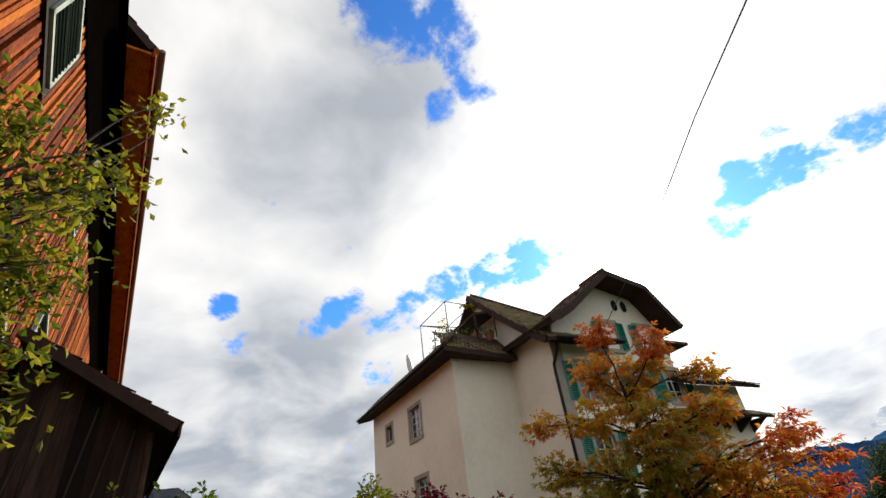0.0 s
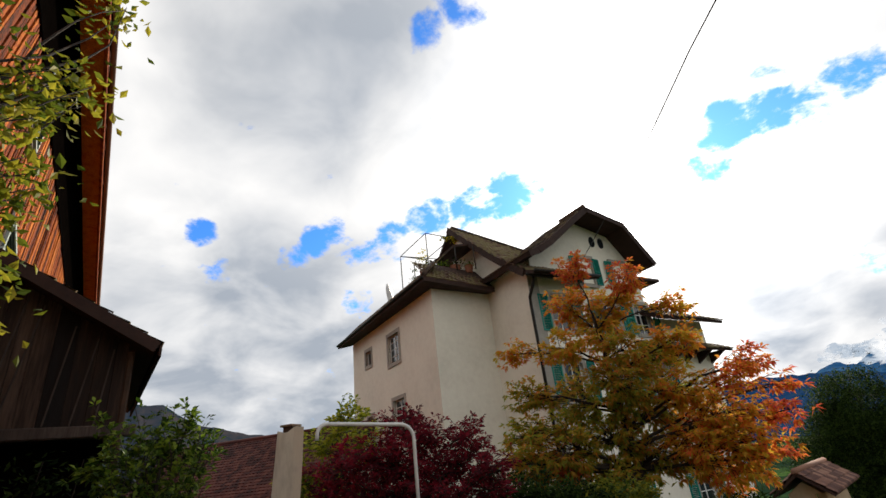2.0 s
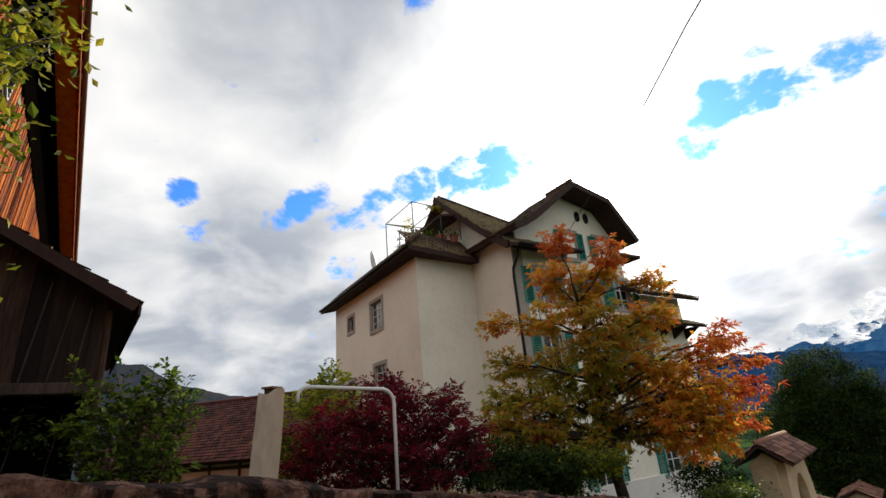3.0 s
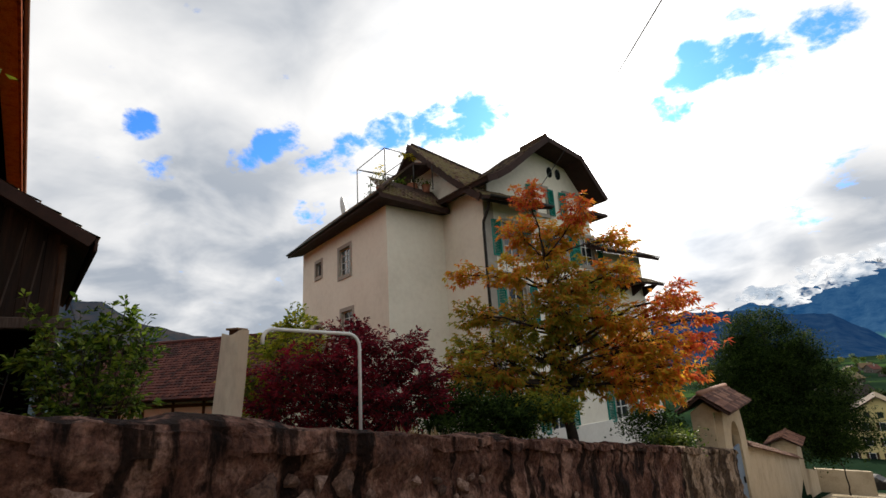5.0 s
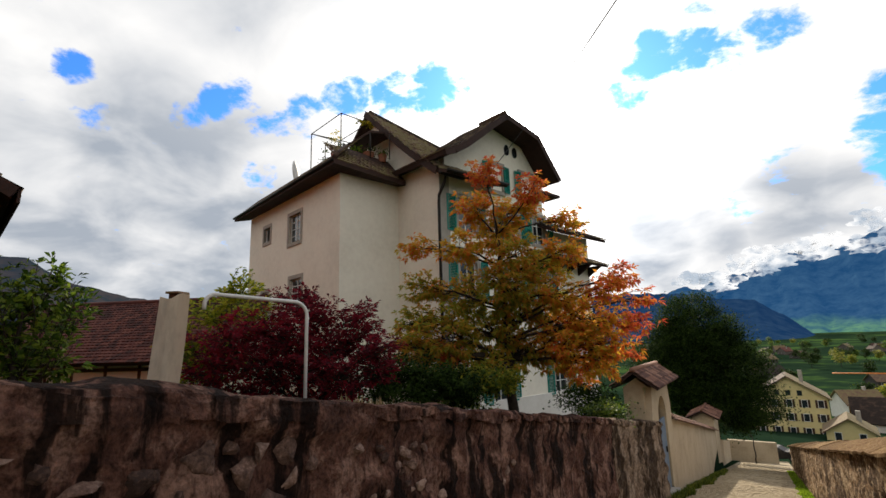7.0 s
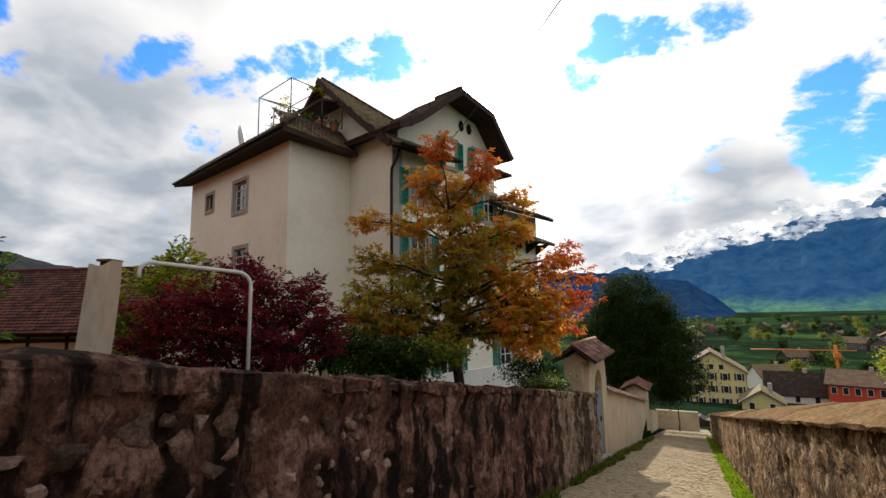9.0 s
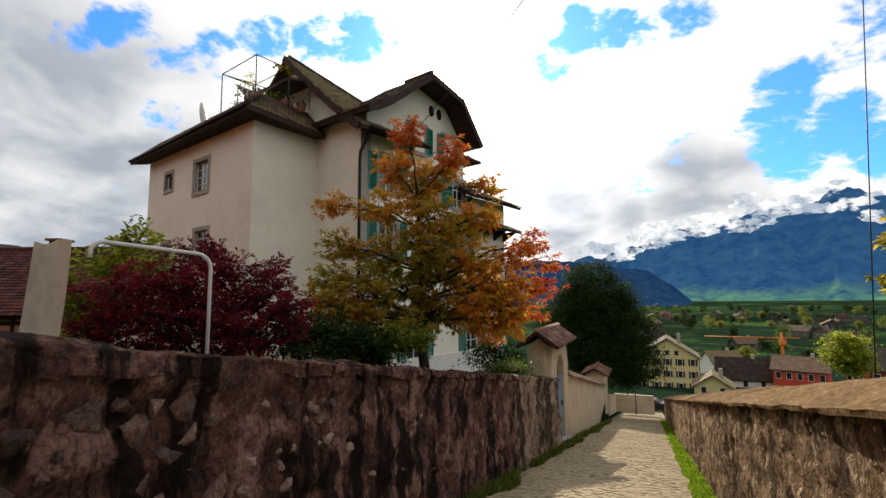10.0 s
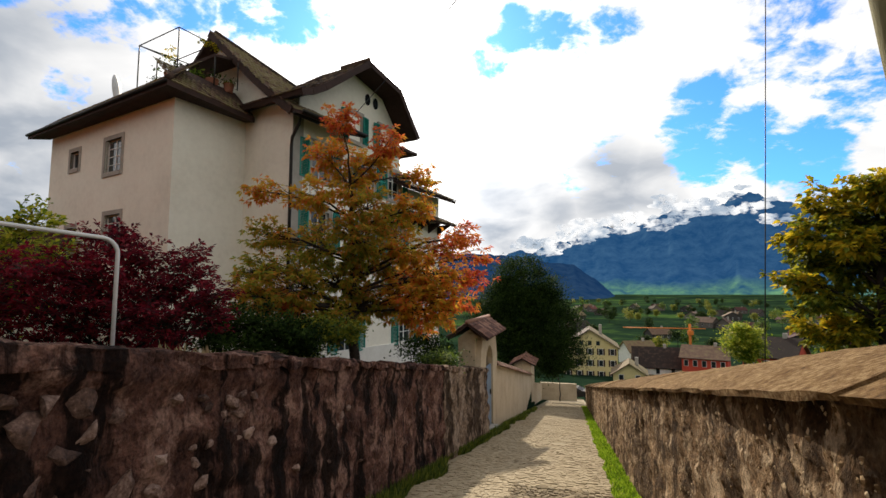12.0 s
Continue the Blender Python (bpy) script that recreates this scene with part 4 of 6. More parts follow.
def coped_wall(name, p, q, h, label, mat, coping=True, lift=0.0):
    p, q = Vector(p), Vector(q)
    d = (q - p).normalized()
    n = Vector((d.y, -d.x, 0)) * 0.18
    bm = bmesh.new()
    steps = max(1, int((q - p).length / 3))
    rows_ = []
    for i in range(steps + 1):
        c = p.lerp(q, i / steps)
        zb = lane_z(c.y) + lift
        rows_.append([bm.verts.new((c.x + s * n.x, c.y + s * n.y, z)) for s, z in ((1, zb - 0.5), (1, zb + h), (-1, zb + h), (-1, zb - 0.5))])
    for a, b in zip(rows_, rows_[1:]):
        for k in range(3):
            bm.faces.new((a[k], b[k], b[k + 1], a[k + 1]))
    for r_ in (rows_[0], rows_[-1]):
        bm.faces.new(r_)
    bmesh.ops.recalc_face_normals(bm, faces=bm.faces[:])
    w = part(name, bm, mat, None, label)
    tagged(w, category="wall", kind="structure")
    if coping:
        for s in (-1, 1):
            a = p + n * s * 1.9
            b = q + n * s * 1.9
            a.z, b.z = lane_z(p.y) + lift + h - 0.02, lane_z(q.y) + lift + h - 0.02
            c = p.copy()
            c.z = lane_z(p.y) + lift + h + 0.2
            c.x, c.y = p.x, p.y
            tiles("coping_tiles", a, b, c, 0.2, 0.13, TILE_WARM, w)
    return w


coped_wall("wall_beyond_gate", (-2.68, 16.4, 0), (-2.8, 31.5, 0), 2.05, "pinkish plastered garden wall with tile coping", PINK)
coped_wall("wall_lower", (-2.95, 34, 0), (-3.3, 50, 0), 1.6, "pale plastered garden wall beside the lower lane", PINK, False)
coped_wall("wall_end", (-3.3, 50, 0), (0.2, 51, 0), 1.7, "pale plastered wall across the lane's foot", PINK, False)


# ---- the white house ----
HOUSE = pose(-9.52, 14.76, EYE, 0, 0, -15)     # its corner at the downpipe; local x towards the lane, y along it
GROUND_H = -3.6


def window(root, axis, u, z, w, h, face, out, label="", bars=(1, 2), trim=True):
    """A window in a wall: stone surround, frame with bars, pane. axis: the wall's own direction (x or y); face: its plane; out: +1 or -1."""
    def bx(bm, a, b, c, d, f0, f1):
        lo, hi = sorted((face + out * f0, face + out * f1))
        if axis == "x":
            box(bm, a, b, lo, hi, c, d)
        else:
            box(bm, lo, hi, a, b, c, d)
    bm = bmesh.new()
    t = 0.05
    for a, b, c, d in ((u - w / 2, u - w / 2 + t, z - h / 2, z + h / 2), (u + w / 2 - t, u + w / 2, z - h / 2, z + h / 2),
                       (u - w / 2, u + w / 2, z - h / 2, z - h / 2 + t), (u - w / 2, u + w / 2, z + h / 2 - t, z + h / 2)):
        bx(bm, a, b, c, d, -0.16, -0.10)
    win = part("window", bm, WHITE_PAINT, root, label)
    for i in range(bars[0]):
        c = u - w / 2 + w * (i + 1) / (bars[0] + 1)
        bm = bmesh.new()
        bx(bm, c - 0.022, c + 0.022, z - h / 2 + t, z + h / 2 - t, -0.155, -0.105)
        part("glazing_bar", bm, WHITE_PAINT, win)
    for i in range(bars[1]):
        c = z - h / 2 + h * (i + 1) / (bars[1] + 1)
        bm = bmesh.new()
        bx(bm, u - w / 2 + t, u + w / 2 - t, c - 0.015, c + 0.015, -0.15, -0.11)
        part("glazing_bar", bm, WHITE_PAINT, win)
    bm = bmesh.new()
    bx(bm, u - w / 2, u + w / 2, z - h / 2, z + h / 2, -0.135, -0.13)
    part("pane", bm, GLASS, win)
    if trim:
        bm = bmesh.new()
        s = 0.16
        bx(bm, u - w / 2 - s, u - w / 2, z - h / 2 - s, z + h / 2 + s, -0.2, 0.025)
        bx(bm, u + w / 2, u + w / 2 + s, z - h / 2 - s, z + h / 2 + s, -0.2, 0.025)
        bx(bm, u - w / 2, u + w / 2, z + h / 2, z + h / 2 + s, -0.2, 0.025)
        bx(bm, u - w / 2, u + w / 2, z - h / 2 - s, z - h / 2, -0.2, 0.05)
        part("window_surround", bm, STONE_TRIM, root)
    return win


def shutter(root, axis, u, z, w, h, face, out, mat=TEAL, swing=0.0, pitch=0.062):
    """A louvred shutter folded back on the wall."""
    bm = bmesh.new()
    t = 0.06
    for a, b, c, d in ((-w / 2, -w / 2 + t, -h / 2, h / 2), (w / 2 - t, w / 2, -h / 2, h / 2), (-w / 2, w / 2, -h / 2, -h / 2 + t), (-w / 2, w / 2, h / 2 - t, h / 2), (-w / 2, w / 2, -t / 2, t / 2)):
        box(bm, a, b, -0.02, 0.02, c, d)
    k = -h / 2 + t
    while pitch < 0.1 and k < h / 2 - t:
        box(bm, -w / 2 + t, w / 2 - t, -0.006, 0.006, -0.42 * pitch, 0.42 * pitch, m=Matrix.Translation((0, 0, k + 0.03)) @ Matrix.Rotation(0.7, 4, "X"))
        k += pitch
    turn = 0 if axis == "x" else 90
    ob = part("shutter", bm, mat, root)
    if pitch >= 0.1:
        me = None
        for i in range(int((h - 2 * t) / pitch)):
            if me is None:
                sl = part("slat", boxed(-w / 2 + t, w / 2 - t, -0.006, 0.006, -0.42 * pitch, 0.42 * pitch), SLAT, ob, "dark green slat")
                me = sl.data
            else:
                sl = new("slat", me)
                sl.parent = ob
            sl.matrix_basis = Matrix.Translation((0, 0, -h / 2 + t + pitch * (i + 0.5))) @ Matrix.Rotation(0.7, 4, "X")
    ob.matrix_basis = pose(u, face + out * 0.045, z, 0, 0, turn) if axis == "x" else pose(face + out * 0.045, u, z, 0, 0, turn + swing)
    return ob


def build_house():
    root = thing("white_house", HOUSE, "tall cream plastered old house with brown tiled roofs and teal shutters", "house")
    # annex with the roof terrace
    TN0, TN1, TS0, TS1, TE = -11.57, -2.57, -2.79, 0.0, 6.55
    holes = []
    wins = [(-6.4, 5.05, 1.15, 1.25), (-9.4, 5.28, 0.7, 0.7), (-9.4, 2.15, 0.7, 0.7), (-6.2, 2.2, 1.1, 1.2)]
    for u, z, w, h in wins:
        holes.append((u - w / 2, u + w / 2, z - h / 2, z + h / 2))
    bm = bmesh.new()
    panel(bm, TN0, TN1, GROUND_H, TE, holes, lambda b, a, c, d, e: box(b, a, c, TS0, TS0 + 0.3, d, e))
    part("annex_front_wall", bm, PLASTER, root)
    bm = bmesh.new()
    box(bm, TN1 - 0.3, TN1, TS0 + 0.3, TS1, GROUND_H, TE)
    part("annex_side_wall", bm, PLASTER, root)
    bm = bmesh.new()
    box(bm, TN0, TN0 + 0.3, TS0 + 0.3, TS1 + 6, GROUND_H, TE)
    part("annex_side_wall", bm, PLASTER, root)
    for i, (u, z, w, h) in enumerate(wins):
        window(root, "x", u, z, w, h, TS0, -1, bars=(1, 3) if w > 0.7 else (0, 0))
    # tiled skirt round the terrace
    o, top = 0.62, TE + 1.3
    e0, e1, f0 = TN0 - o, TN1 + o, TS0 - o
    ins = 1.2
    zL, zM, zR = 6.6, 6.72, 6.52
    a0, a1, a2 = (e0, f0, zL), (e1, f0, zM), (e1, TS1 - 0.1, zR)
    t0, t1, t2 = (e0 + ins, f0 + ins, top - 0.1), (e1 - ins, f0 + ins, top), (e1 - ins, TS1 - 0.1, top - 0.1)
    bm = bmesh.new()
    slab(bm, [a0, a1, t1, t0], 0.1)
    slab(bm, [a1, a2, t2, t1], 0.1)
    part("annex_roof", bm, SOFFIT, root)
    bm = bmesh.new()
    slab(bm, [(e0, f0, zL - 0.12), (e1, f0, zM - 0.12), (TN1 + 0.05, TS0 - 0.05, TE - 0.02), (TN0 - 0.05, TS0 - 0.05, TE - 0.02)], 0.05)
    slab(bm, [(e1, f0, zM - 0.12), (e1, TS1 - 0.1, zR - 0.12), (TN1 + 0.05, TS1 - 0.1, TE - 0.05), (TN1 + 0.05, TS0 - 0.05, TE - 0.02)], 0.05)
    part("eave_soffit", bm, SOFFIT, root)
    bm = bmesh.new()
    slab(bm, [(e0, f0 - 0.02, zL + 0.03), (e1 + 0.02, f0 - 0.02, zM + 0.03), (e1 + 0.02, f0 + 0.02, zM + 0.03), (e0, f0 + 0.02, zL + 0.03)], 0.2)
    slab(bm, [(e1 - 0.02, f0, zM + 0.03), (e1 + 0.02, f0, zM + 0.03), (e1 + 0.02, TS1 - 0.1, zR + 0.03), (e1 - 0.02, TS1 - 0.1, zR + 0.03)], 0.2)
    part("fascia", bm, SOFFIT, root)
    tiles("annex_roof_tiles", (e0 + 0.3, f0, zL + 0.03), (e1 - 0.05, f0, zM + 0.02), (e0 + 0.3, f0 + ins, top - 0.09), 0.18, 0.2, TILE, root)
    tiles("annex_side_tiles", (e1, f0 + 0.1, zM + 0.02), (e1, TS1 - 0.1, zR + 0.02), (e1 - ins, f0 + 0.1, top + 0.01), 0.18, 0.2, TILE, root)
    rod("hip_tiles", [(e1, f0, zM + 0.06), (e1 - ins, f0 + ins, top + 0.06)], 0.11, 0.11, TILE, root)
    rod("gutter", [(e0, f0 - 0.06, zL - 0.02), (e1, f0 - 0.06, zM - 0.02)], 0.06, 0.06, IRON, root)
    bm = bmesh.new()
    box(bm, e0 + ins, e1 - ins, f0 + ins, TS1 + 6, TE - 0.3, TE + 1.05)
    part("terrace_floor", bm, STONE_TRIM, root)
    # main body: gable end towards the annex, lane side with shutters
    RN, RZ, EZ = -4.25, 10.4, 6.42
    back, far = -8.8, 10.3
    bm = bmesh.new()
    prism(bm, [(back, GROUND_H), (0, GROUND_H), (0, EZ + 0.05), (RN, RZ - 0.35), (back, EZ + 0.05)], "y", 0.0, 0.3)
    part("gable_wall", bm, PLASTER, root)
    lane_wins = [(1.45, 4.9, 0.95, 1.35), (1.45, 2.3, 0.95, 1.4), (6.25, 2.2, 1.0, 1.4), (3.1, -1.65, 0.95, 1.5), (7.2, -1.65, 1.0, 1.5), (4.2, 4.9, 0.9, 1.3), (6.2, 4.9, 0.9, 1.3), (4.2, 2.2, 0.95, 1.4)]
    holes = [(u - w / 2, u + w / 2, z - h / 2, z + h / 2) for u, z, w, h in lane_wins]
    bm = bmesh.new()
    panel(bm, 0.3, 1.3, GROUND_H, 6.4, holes, lambda b, a, c, d, e: box(b, -0.3, 0, a, c, d, e))
    panel(bm, 1.3, 6.6, GROUND_H, 7.6, holes, lambda b, a, c, d, e: box(b, -0.3, 0, a, c, d, e))
    panel(bm, 6.6, far, GROUND_H, 5.0, holes, lambda b, a, c, d, e: box(b, -0.3, 0, a, c, d, e))
    box(bm, -6, -0.3, 6.3, 6.6, 5.0, 7.7)
    box(bm, back, -0.3, far - 0.3, far, GROUND_H, 5.0)
    part("lane_wall", bm, PLASTER, root)
    part("plinth", boxed(0.003, 0.06, 0.02, far, GROUND_H, -2.35, w=0.01), PLASTER_W, root, "whitewashed plinth")
    part("corner_quoin", boxed(0.003, 0.03, 0.0, 0.5, GROUND_H, EZ, w=0.005), STONE_TRIM, root)
    for u, z, w, h in lane_wins:
        window(root, "y", u, z, w, h, 0.0, 1, bars=(1, 2))
        for s in (-1, 1):
            shutter(root, "y", u + s * (w / 2 + 0.16 + 0.24), z, 0.46, h + 0.1, 0.0, 1, swing=s * 6)
    # main roof: upswept eave towards the lane, cut off by a hip behind the gable end
    SW = 0.5
    def bell(t):
        return 0.22 * max(0.0, 1 - t / 0.5) ** 2
    def hip_y(x):
        return -0.35 + 1.2 * (x - RN)
    n = 16
    prof = []
    for i in range(n + 1):
        t = i / n
        prof.append((0.55 + (RN - 0.55) * t, EZ - 0.35 + (RZ - EZ + 0.35) * t + bell(t)))
    bm = bmesh.new()
    for (a, b), (c, d) in zip(prof, prof[1:]):
        slab(bm, [(a, -SW, b), (a, min(2.2, hip_y(a)), b), (c, min(2.2, hip_y(c)), d), (c, -SW, d)], 0.14)
    slab(bm, [(RN, -0.35, RZ), (-1.0, 3.55, 7.5), (-7.6, 3.55, 7.5), (RN - 0.02, -0.35, RZ)], 0.12)
    slab(bm, [(back - 0.6, -SW, EZ - 0.35), (back - 0.6, far - 0.6, EZ - 0.35), (-7.6, far - 0.6, 7.5), (RN, -SW, RZ)], 0.14)
    slab(bm, [(-1.0, 3.55, 7.5), (-1.0, far - 0.6, 7.5), (-7.6, far - 0.6, 7.5), (-7.6, 3.55, 7.5)], 0.14)
    bmesh.ops.remove_doubles(bm, verts=bm.verts[:], dist=0.004)
    part("main_roof", bm, SOFFIT, root)
    # curved courses of tiles, each cut at the hip
    rnd = random.Random(6)
    tv, tf = [], []
    rows_ = 28
    for j in range(rows_):
        t0, t1 = (j - 0.12) / rows_, (j + 1.0) / rows_
        xa, xb = 0.57 + (RN - 0.57) * t0, 0.57 + (RN - 0.57) * t1
        za, zb = EZ - 0.33 + (RZ - EZ + 0.34) * t0 + bell(max(0, t0)), EZ - 0.33 + (RZ - EZ + 0.34) * t1 + bell(t1)
        y = -SW - 0.05 - 0.09 * (j % 2)
        while y < min(2.2, hip_y(xb)) + 0.08:
            w, h = 0.18, 0.05 + rnd.uniform(0, 0.03)
            low = rnd.uniform(-0.03, 0.03)
            k = len(tv)
            for yy, e in ((y + 0.006, 0.0), (y + w / 2, 0.022), (y + w - 0.006, 0.0)):
                tv += [(xa + low, yy, za + h + e), (xb, yy, zb + 0.012 + e)]
            tv += [(xa + low, y + 0.006, za - 0.01), (xa + low, y + w - 0.006, za - 0.01)]
            tf += [(k, k + 2, k + 3, k + 1), (k + 2, k + 4, k + 5, k + 3), (k + 6, k + 7, k + 4, k + 2), (k + 6, k + 2, k)]
            y += w
    mesh_part("main_roof_tiles", tv, tf, TILE, root)
    hip = [(x, hip_y(x), EZ - 0.30 + (RZ - EZ + 0.35) * (x - 0.55) / (RN - 0.55)) for x in (RN, -3.6, -2.9, -2.1)]
    rod("hip_tiles", hip, 0.10, 0.10, TILE, root)
    bm = bmesh.new()
    for (a, b), (c, d) in zip(prof, prof[1:]):
        slab(bm, [(a, -SW - 0.06, b + 0.02), (a, -SW, b + 0.02), (c, -SW, d + 0.02), (c, -SW - 0.06, d + 0.02)], 0.26)
    bmesh.ops.remove_doubles(bm, verts=bm.verts[:], dist=0.006)
    part("barge_board", bm, SOFFIT, root)
    # cross gable towards the lane: deep overhang, left side swept, right side steep below the knee
    front, rear = 1.0, -0.5
    sweep = [(-0.6, 6.86), (-0.1, 7.05), (0.5, 7.42), (1.25, 8.0), (2.1, 8.68), (3.04, 9.38), (5.28, 8.95), (6.8, 7.2)]
    bm = bmesh.new()
    prism(bm, [(0.3, 6.35), (6.4, 6.35), (6.4, 7.45), (5.2, 8.75), (3.04, 9.18), (2.1, 8.48), (1.25, 7.8), (0.5, 7.22), (0.3, 7.08)], "x", -0.32, -0.002)
    part("cross_gable_wall", bm, PLASTER, root)
    for k, ((sa, za), (sb, zb)) in enumerate(zip(sweep, sweep[1:])):
        up = k < 5
        ra, rb = (rear - 1.2 * (3.04 - sa), rear - 1.2 * (3.04 - sb)) if up else (rear - 0.5 * (sa - 3.04), rear - 0.5 * (sb - 3.04))
        bm = bmesh.new()
        slab(bm, [(front, sa, za), (front, sb, zb), (rb, sb, zb), (ra, sa, za)], 0.17)
        part("cross_gable_roof", bm, SOFFIT, root)
        (ya, zl), (yb, zh) = ((sa, za), (sb, zb)) if up else ((sb, zb), (sa, za))
        tiles("cross_gable_tiles", (front + 0.03, ya, zl + 0.01), (min(ra, rb), ya, zl + 0.01), (front + 0.03, yb, zh + 0.01), 0.18, 0.22, TILE, root, lift=0.022)
    bm = bmesh.new()
    for (sa, za), (sb, zb) in zip(sweep, sweep[1:]):
        slab(bm, [(front - 0.02, sa, za + 0.02), (front + 0.04, sa, za + 0.02), (front + 0.04, sb, zb + 0.02), (front - 0.02, sb, zb + 0.02)], 0.24)
    part("gable_barge_board", bm, SOFFIT, root)
    rod("gable_ridge_tiles", [(front, 3.04, 9.44), (rear, 3.04, 9.44)], 0.10, 0.10, TILE, root)
    # eave along the lane side
    bm = bmesh.new()
    slab(bm, [(1.0, -0.5, 6.12), (1.0, 2.9, 6.22), (-0.02, 2.9, 6.55), (-0.02, -0.5, 6.5)], 0.12)
    part("lane_eave", bm, SOFFIT, root)
    rod("lane_gutter", [(1.05, -0.5, 6.1), (1.05, 2.9, 6.2)], 0.06, 0.06, IRON, root)
    for u in (3.3, 5.4):
        window(root, "y", u, 6.85, 0.8, 1.15, 0.06, 1, bars=(1, 1), trim=True)
        for s in (-1, 1):
            shutter(root, "y", u + s * 0.66, 6.85, 0.4, 1.2, 0.06, 1, swing=s * 6)
    for u in (4.15, 4.7):
        bm = bmesh.new()
        bmesh.ops.create_cone(bm, cap_ends=True, segments=16, radius1=0.16, radius2=0.16, depth=0.06)
        part("attic_opening", bm, GLASS, root, "", Matrix.Translation((0.01, u, 8.35)) @ Matrix.Rotation(radians(90), 4, "Y") @ Matrix.Diagonal((1.6, 1, 1, 1)))
    # lower wing eave and a bracketed pent roof
    bm = bmesh.new()
    slab(bm, [(0.8, 6.3, 4.85), (0.8, far + 0.5, 4.85), (-5.0, far + 0.5, 7.6), (-5.0, 6.3, 7.6)], 0.14)
    slab(bm, [(0.9, 5.2, 2.75 + 0.75), (0.9, far + 0.35, 2.75 + 0.75), (-0.05, far + 0.35, 3.95), (-0.05, 5.2, 3.95)], 0.1)
    part("wing_roof", bm, SOFFIT, root)
    tiles("wing_tiles", (0.82, 6.3, 4.87), (0.82, far + 0.5, 4.87), (-5.0, 6.3, 7.62), 0.18, 0.22, TILE, root)
    tiles("pent_tiles", (0.92, 5.2, 3.52), (0.92, far + 0.35, 3.52), (-0.05, 5.2, 3.97), 0.18, 0.22, TILE, root)
    for k in range(6):
        y = 5.4 + k * 0.95
        bm = bmesh.new()
        prism(bm, [(0.0, 3.0), (0.75, 3.45), (0.65, 3.5), (0.0, 3.5)], "y", y, y + 0.12)
        part("bracket", bm, SOFFIT, root)
    # downpipe at the corner, swan neck under the eave
    rod("downpipe", [(0.5, -0.1, EZ - 0.25), (0.45, -0.12, EZ - 0.55), (0.12, -0.12, EZ - 1.0), (0.1, -0.12, EZ - 1.3), (0.1, -0.12, GROUND_H)], 0.06, 0.06, IRON, root)
    rod("eave_gutter", [(0.6, -SW, EZ - 0.3), (0.6, 1.2, EZ - 0.3)], 0.07, 0.07, IRON, root)
    # arched terrace door in the gable end, under a small dark canopy
    bm = bmesh.new()
    prism(bm, [(-5.35 + x, 7.6 + z) for x, z in arch_profile(0.8, 1.75)], "y", -0.05, 0.1)
    part("terrace_door", bm, TIMBER, root, "dark arched terrace door")
    bm = bmesh.new()
    slab(bm, [(-4.6, -1.3, 8.75), (-2.75, -1.3, 8.75), (-2.75, -0.02, 9.0), (-4.6, -0.02, 9.0)], 0.1)
    part("canopy", bm, SOFFIT, root)
    rod("canopy_post", [(-2.8, -1.25, 7.55), (-2.8, -1.25, 8.75)], 0.03, 0.03, IRON, root)
    rod("railing_post", [(-2.35, -0.6, 7.5), (-2.35, -0.6, 8.6)], 0.025, 0.025, IRON, root)
    return root


build_house()

# ---- on the terrace ----
def build_pergola():
    root = thing("pergola", HOUSE @ pose(0, 0, 0), "thin rusty iron pergola frame with dry vines on the terrace", "pergola")
    B, T = 7.58, 10.15
    x0, x1, y0, y1 = -7.4, -4.6, -1.6, -0.1
    for x, y in ((x0, y0), (x1, y0), (x0, y1), ((x0 + x1) / 2, y0)):
        rod("post", [(x, y, B), (x, y, T if x != (x0 + x1) / 2 else 9.2)], 0.026, 0.026, IRON, root)
    for a, b_ in (((x0, y0, T), (x1, y0, T)), ((x0, y1, T), (x0, y0, T)), ((x1, y0, T), (-3.5, y1, 9.45)), ((x0, y0, T), (-5.4, y1, 9.3)), ((x0, y1, T), (x1, y1, T))):
        rod("rail", [a, b_], 0.022, 0.022, IRON, root)
    rnd = random.Random(8)
    bits = [Vector((x1, y0, T)).lerp(Vector((-3.5, y1, 9.45)), rnd.uniform(0.35, 1)) + Vector((0, 0, -0.08)) for _ in range(12)]
    bits += [Vector((x0, y1, 0)) + Vector((rnd.gauss(0, 0.1), 0, rnd.uniform(8.3, 10.1))) for _ in range(9)]
    bits += [Vector((x1 - rnd.uniform(0.1, 0.8), y0, T - rnd.uniform(0.7, 1.1))) for _ in range(6)]
    v, f = leaf_cloud(rnd, bits, 0.16, 16, 0.11)
    mesh_part("vine", v, f, LEAF_GOLD, root, "sparse yellowing vine leaves")
    return root


build_pergola()


def build_dish():
    root = thing("satellite_dish", HOUSE @ pose(-8.2, -2.0, 7.5), "pale satellite dish seen edge-on above the eave", "satellite dish")
    bm = bmesh.new()
    bmesh.ops.create_uvsphere(bm, u_segments=24, v_segments=12, radius=0.55)
    bmesh.ops.delete(bm, geom=[v for v in bm.verts if v.co.z < 0.2], context="VERTS")
    ext = bmesh.ops.solidify(bm, geom=bm.faces[:], thickness=0.02)
    part("dish", bm, METAL_W, root, "", Matrix.Translation((0.1, 0, 0.75)) @ Matrix.Rotation(radians(38), 4, "Z") @ Matrix.Rotation(radians(84), 4, "Y") @ Matrix.Diagonal((1.35, 0.75, 0.45, 1)) @ Matrix.Translation((0, 0, -0.35)))
    rod("mast", [(0, 0, 0), (0, 0, 0.8)], 0.03, 0.03, METAL, root)
    return root


build_dish()


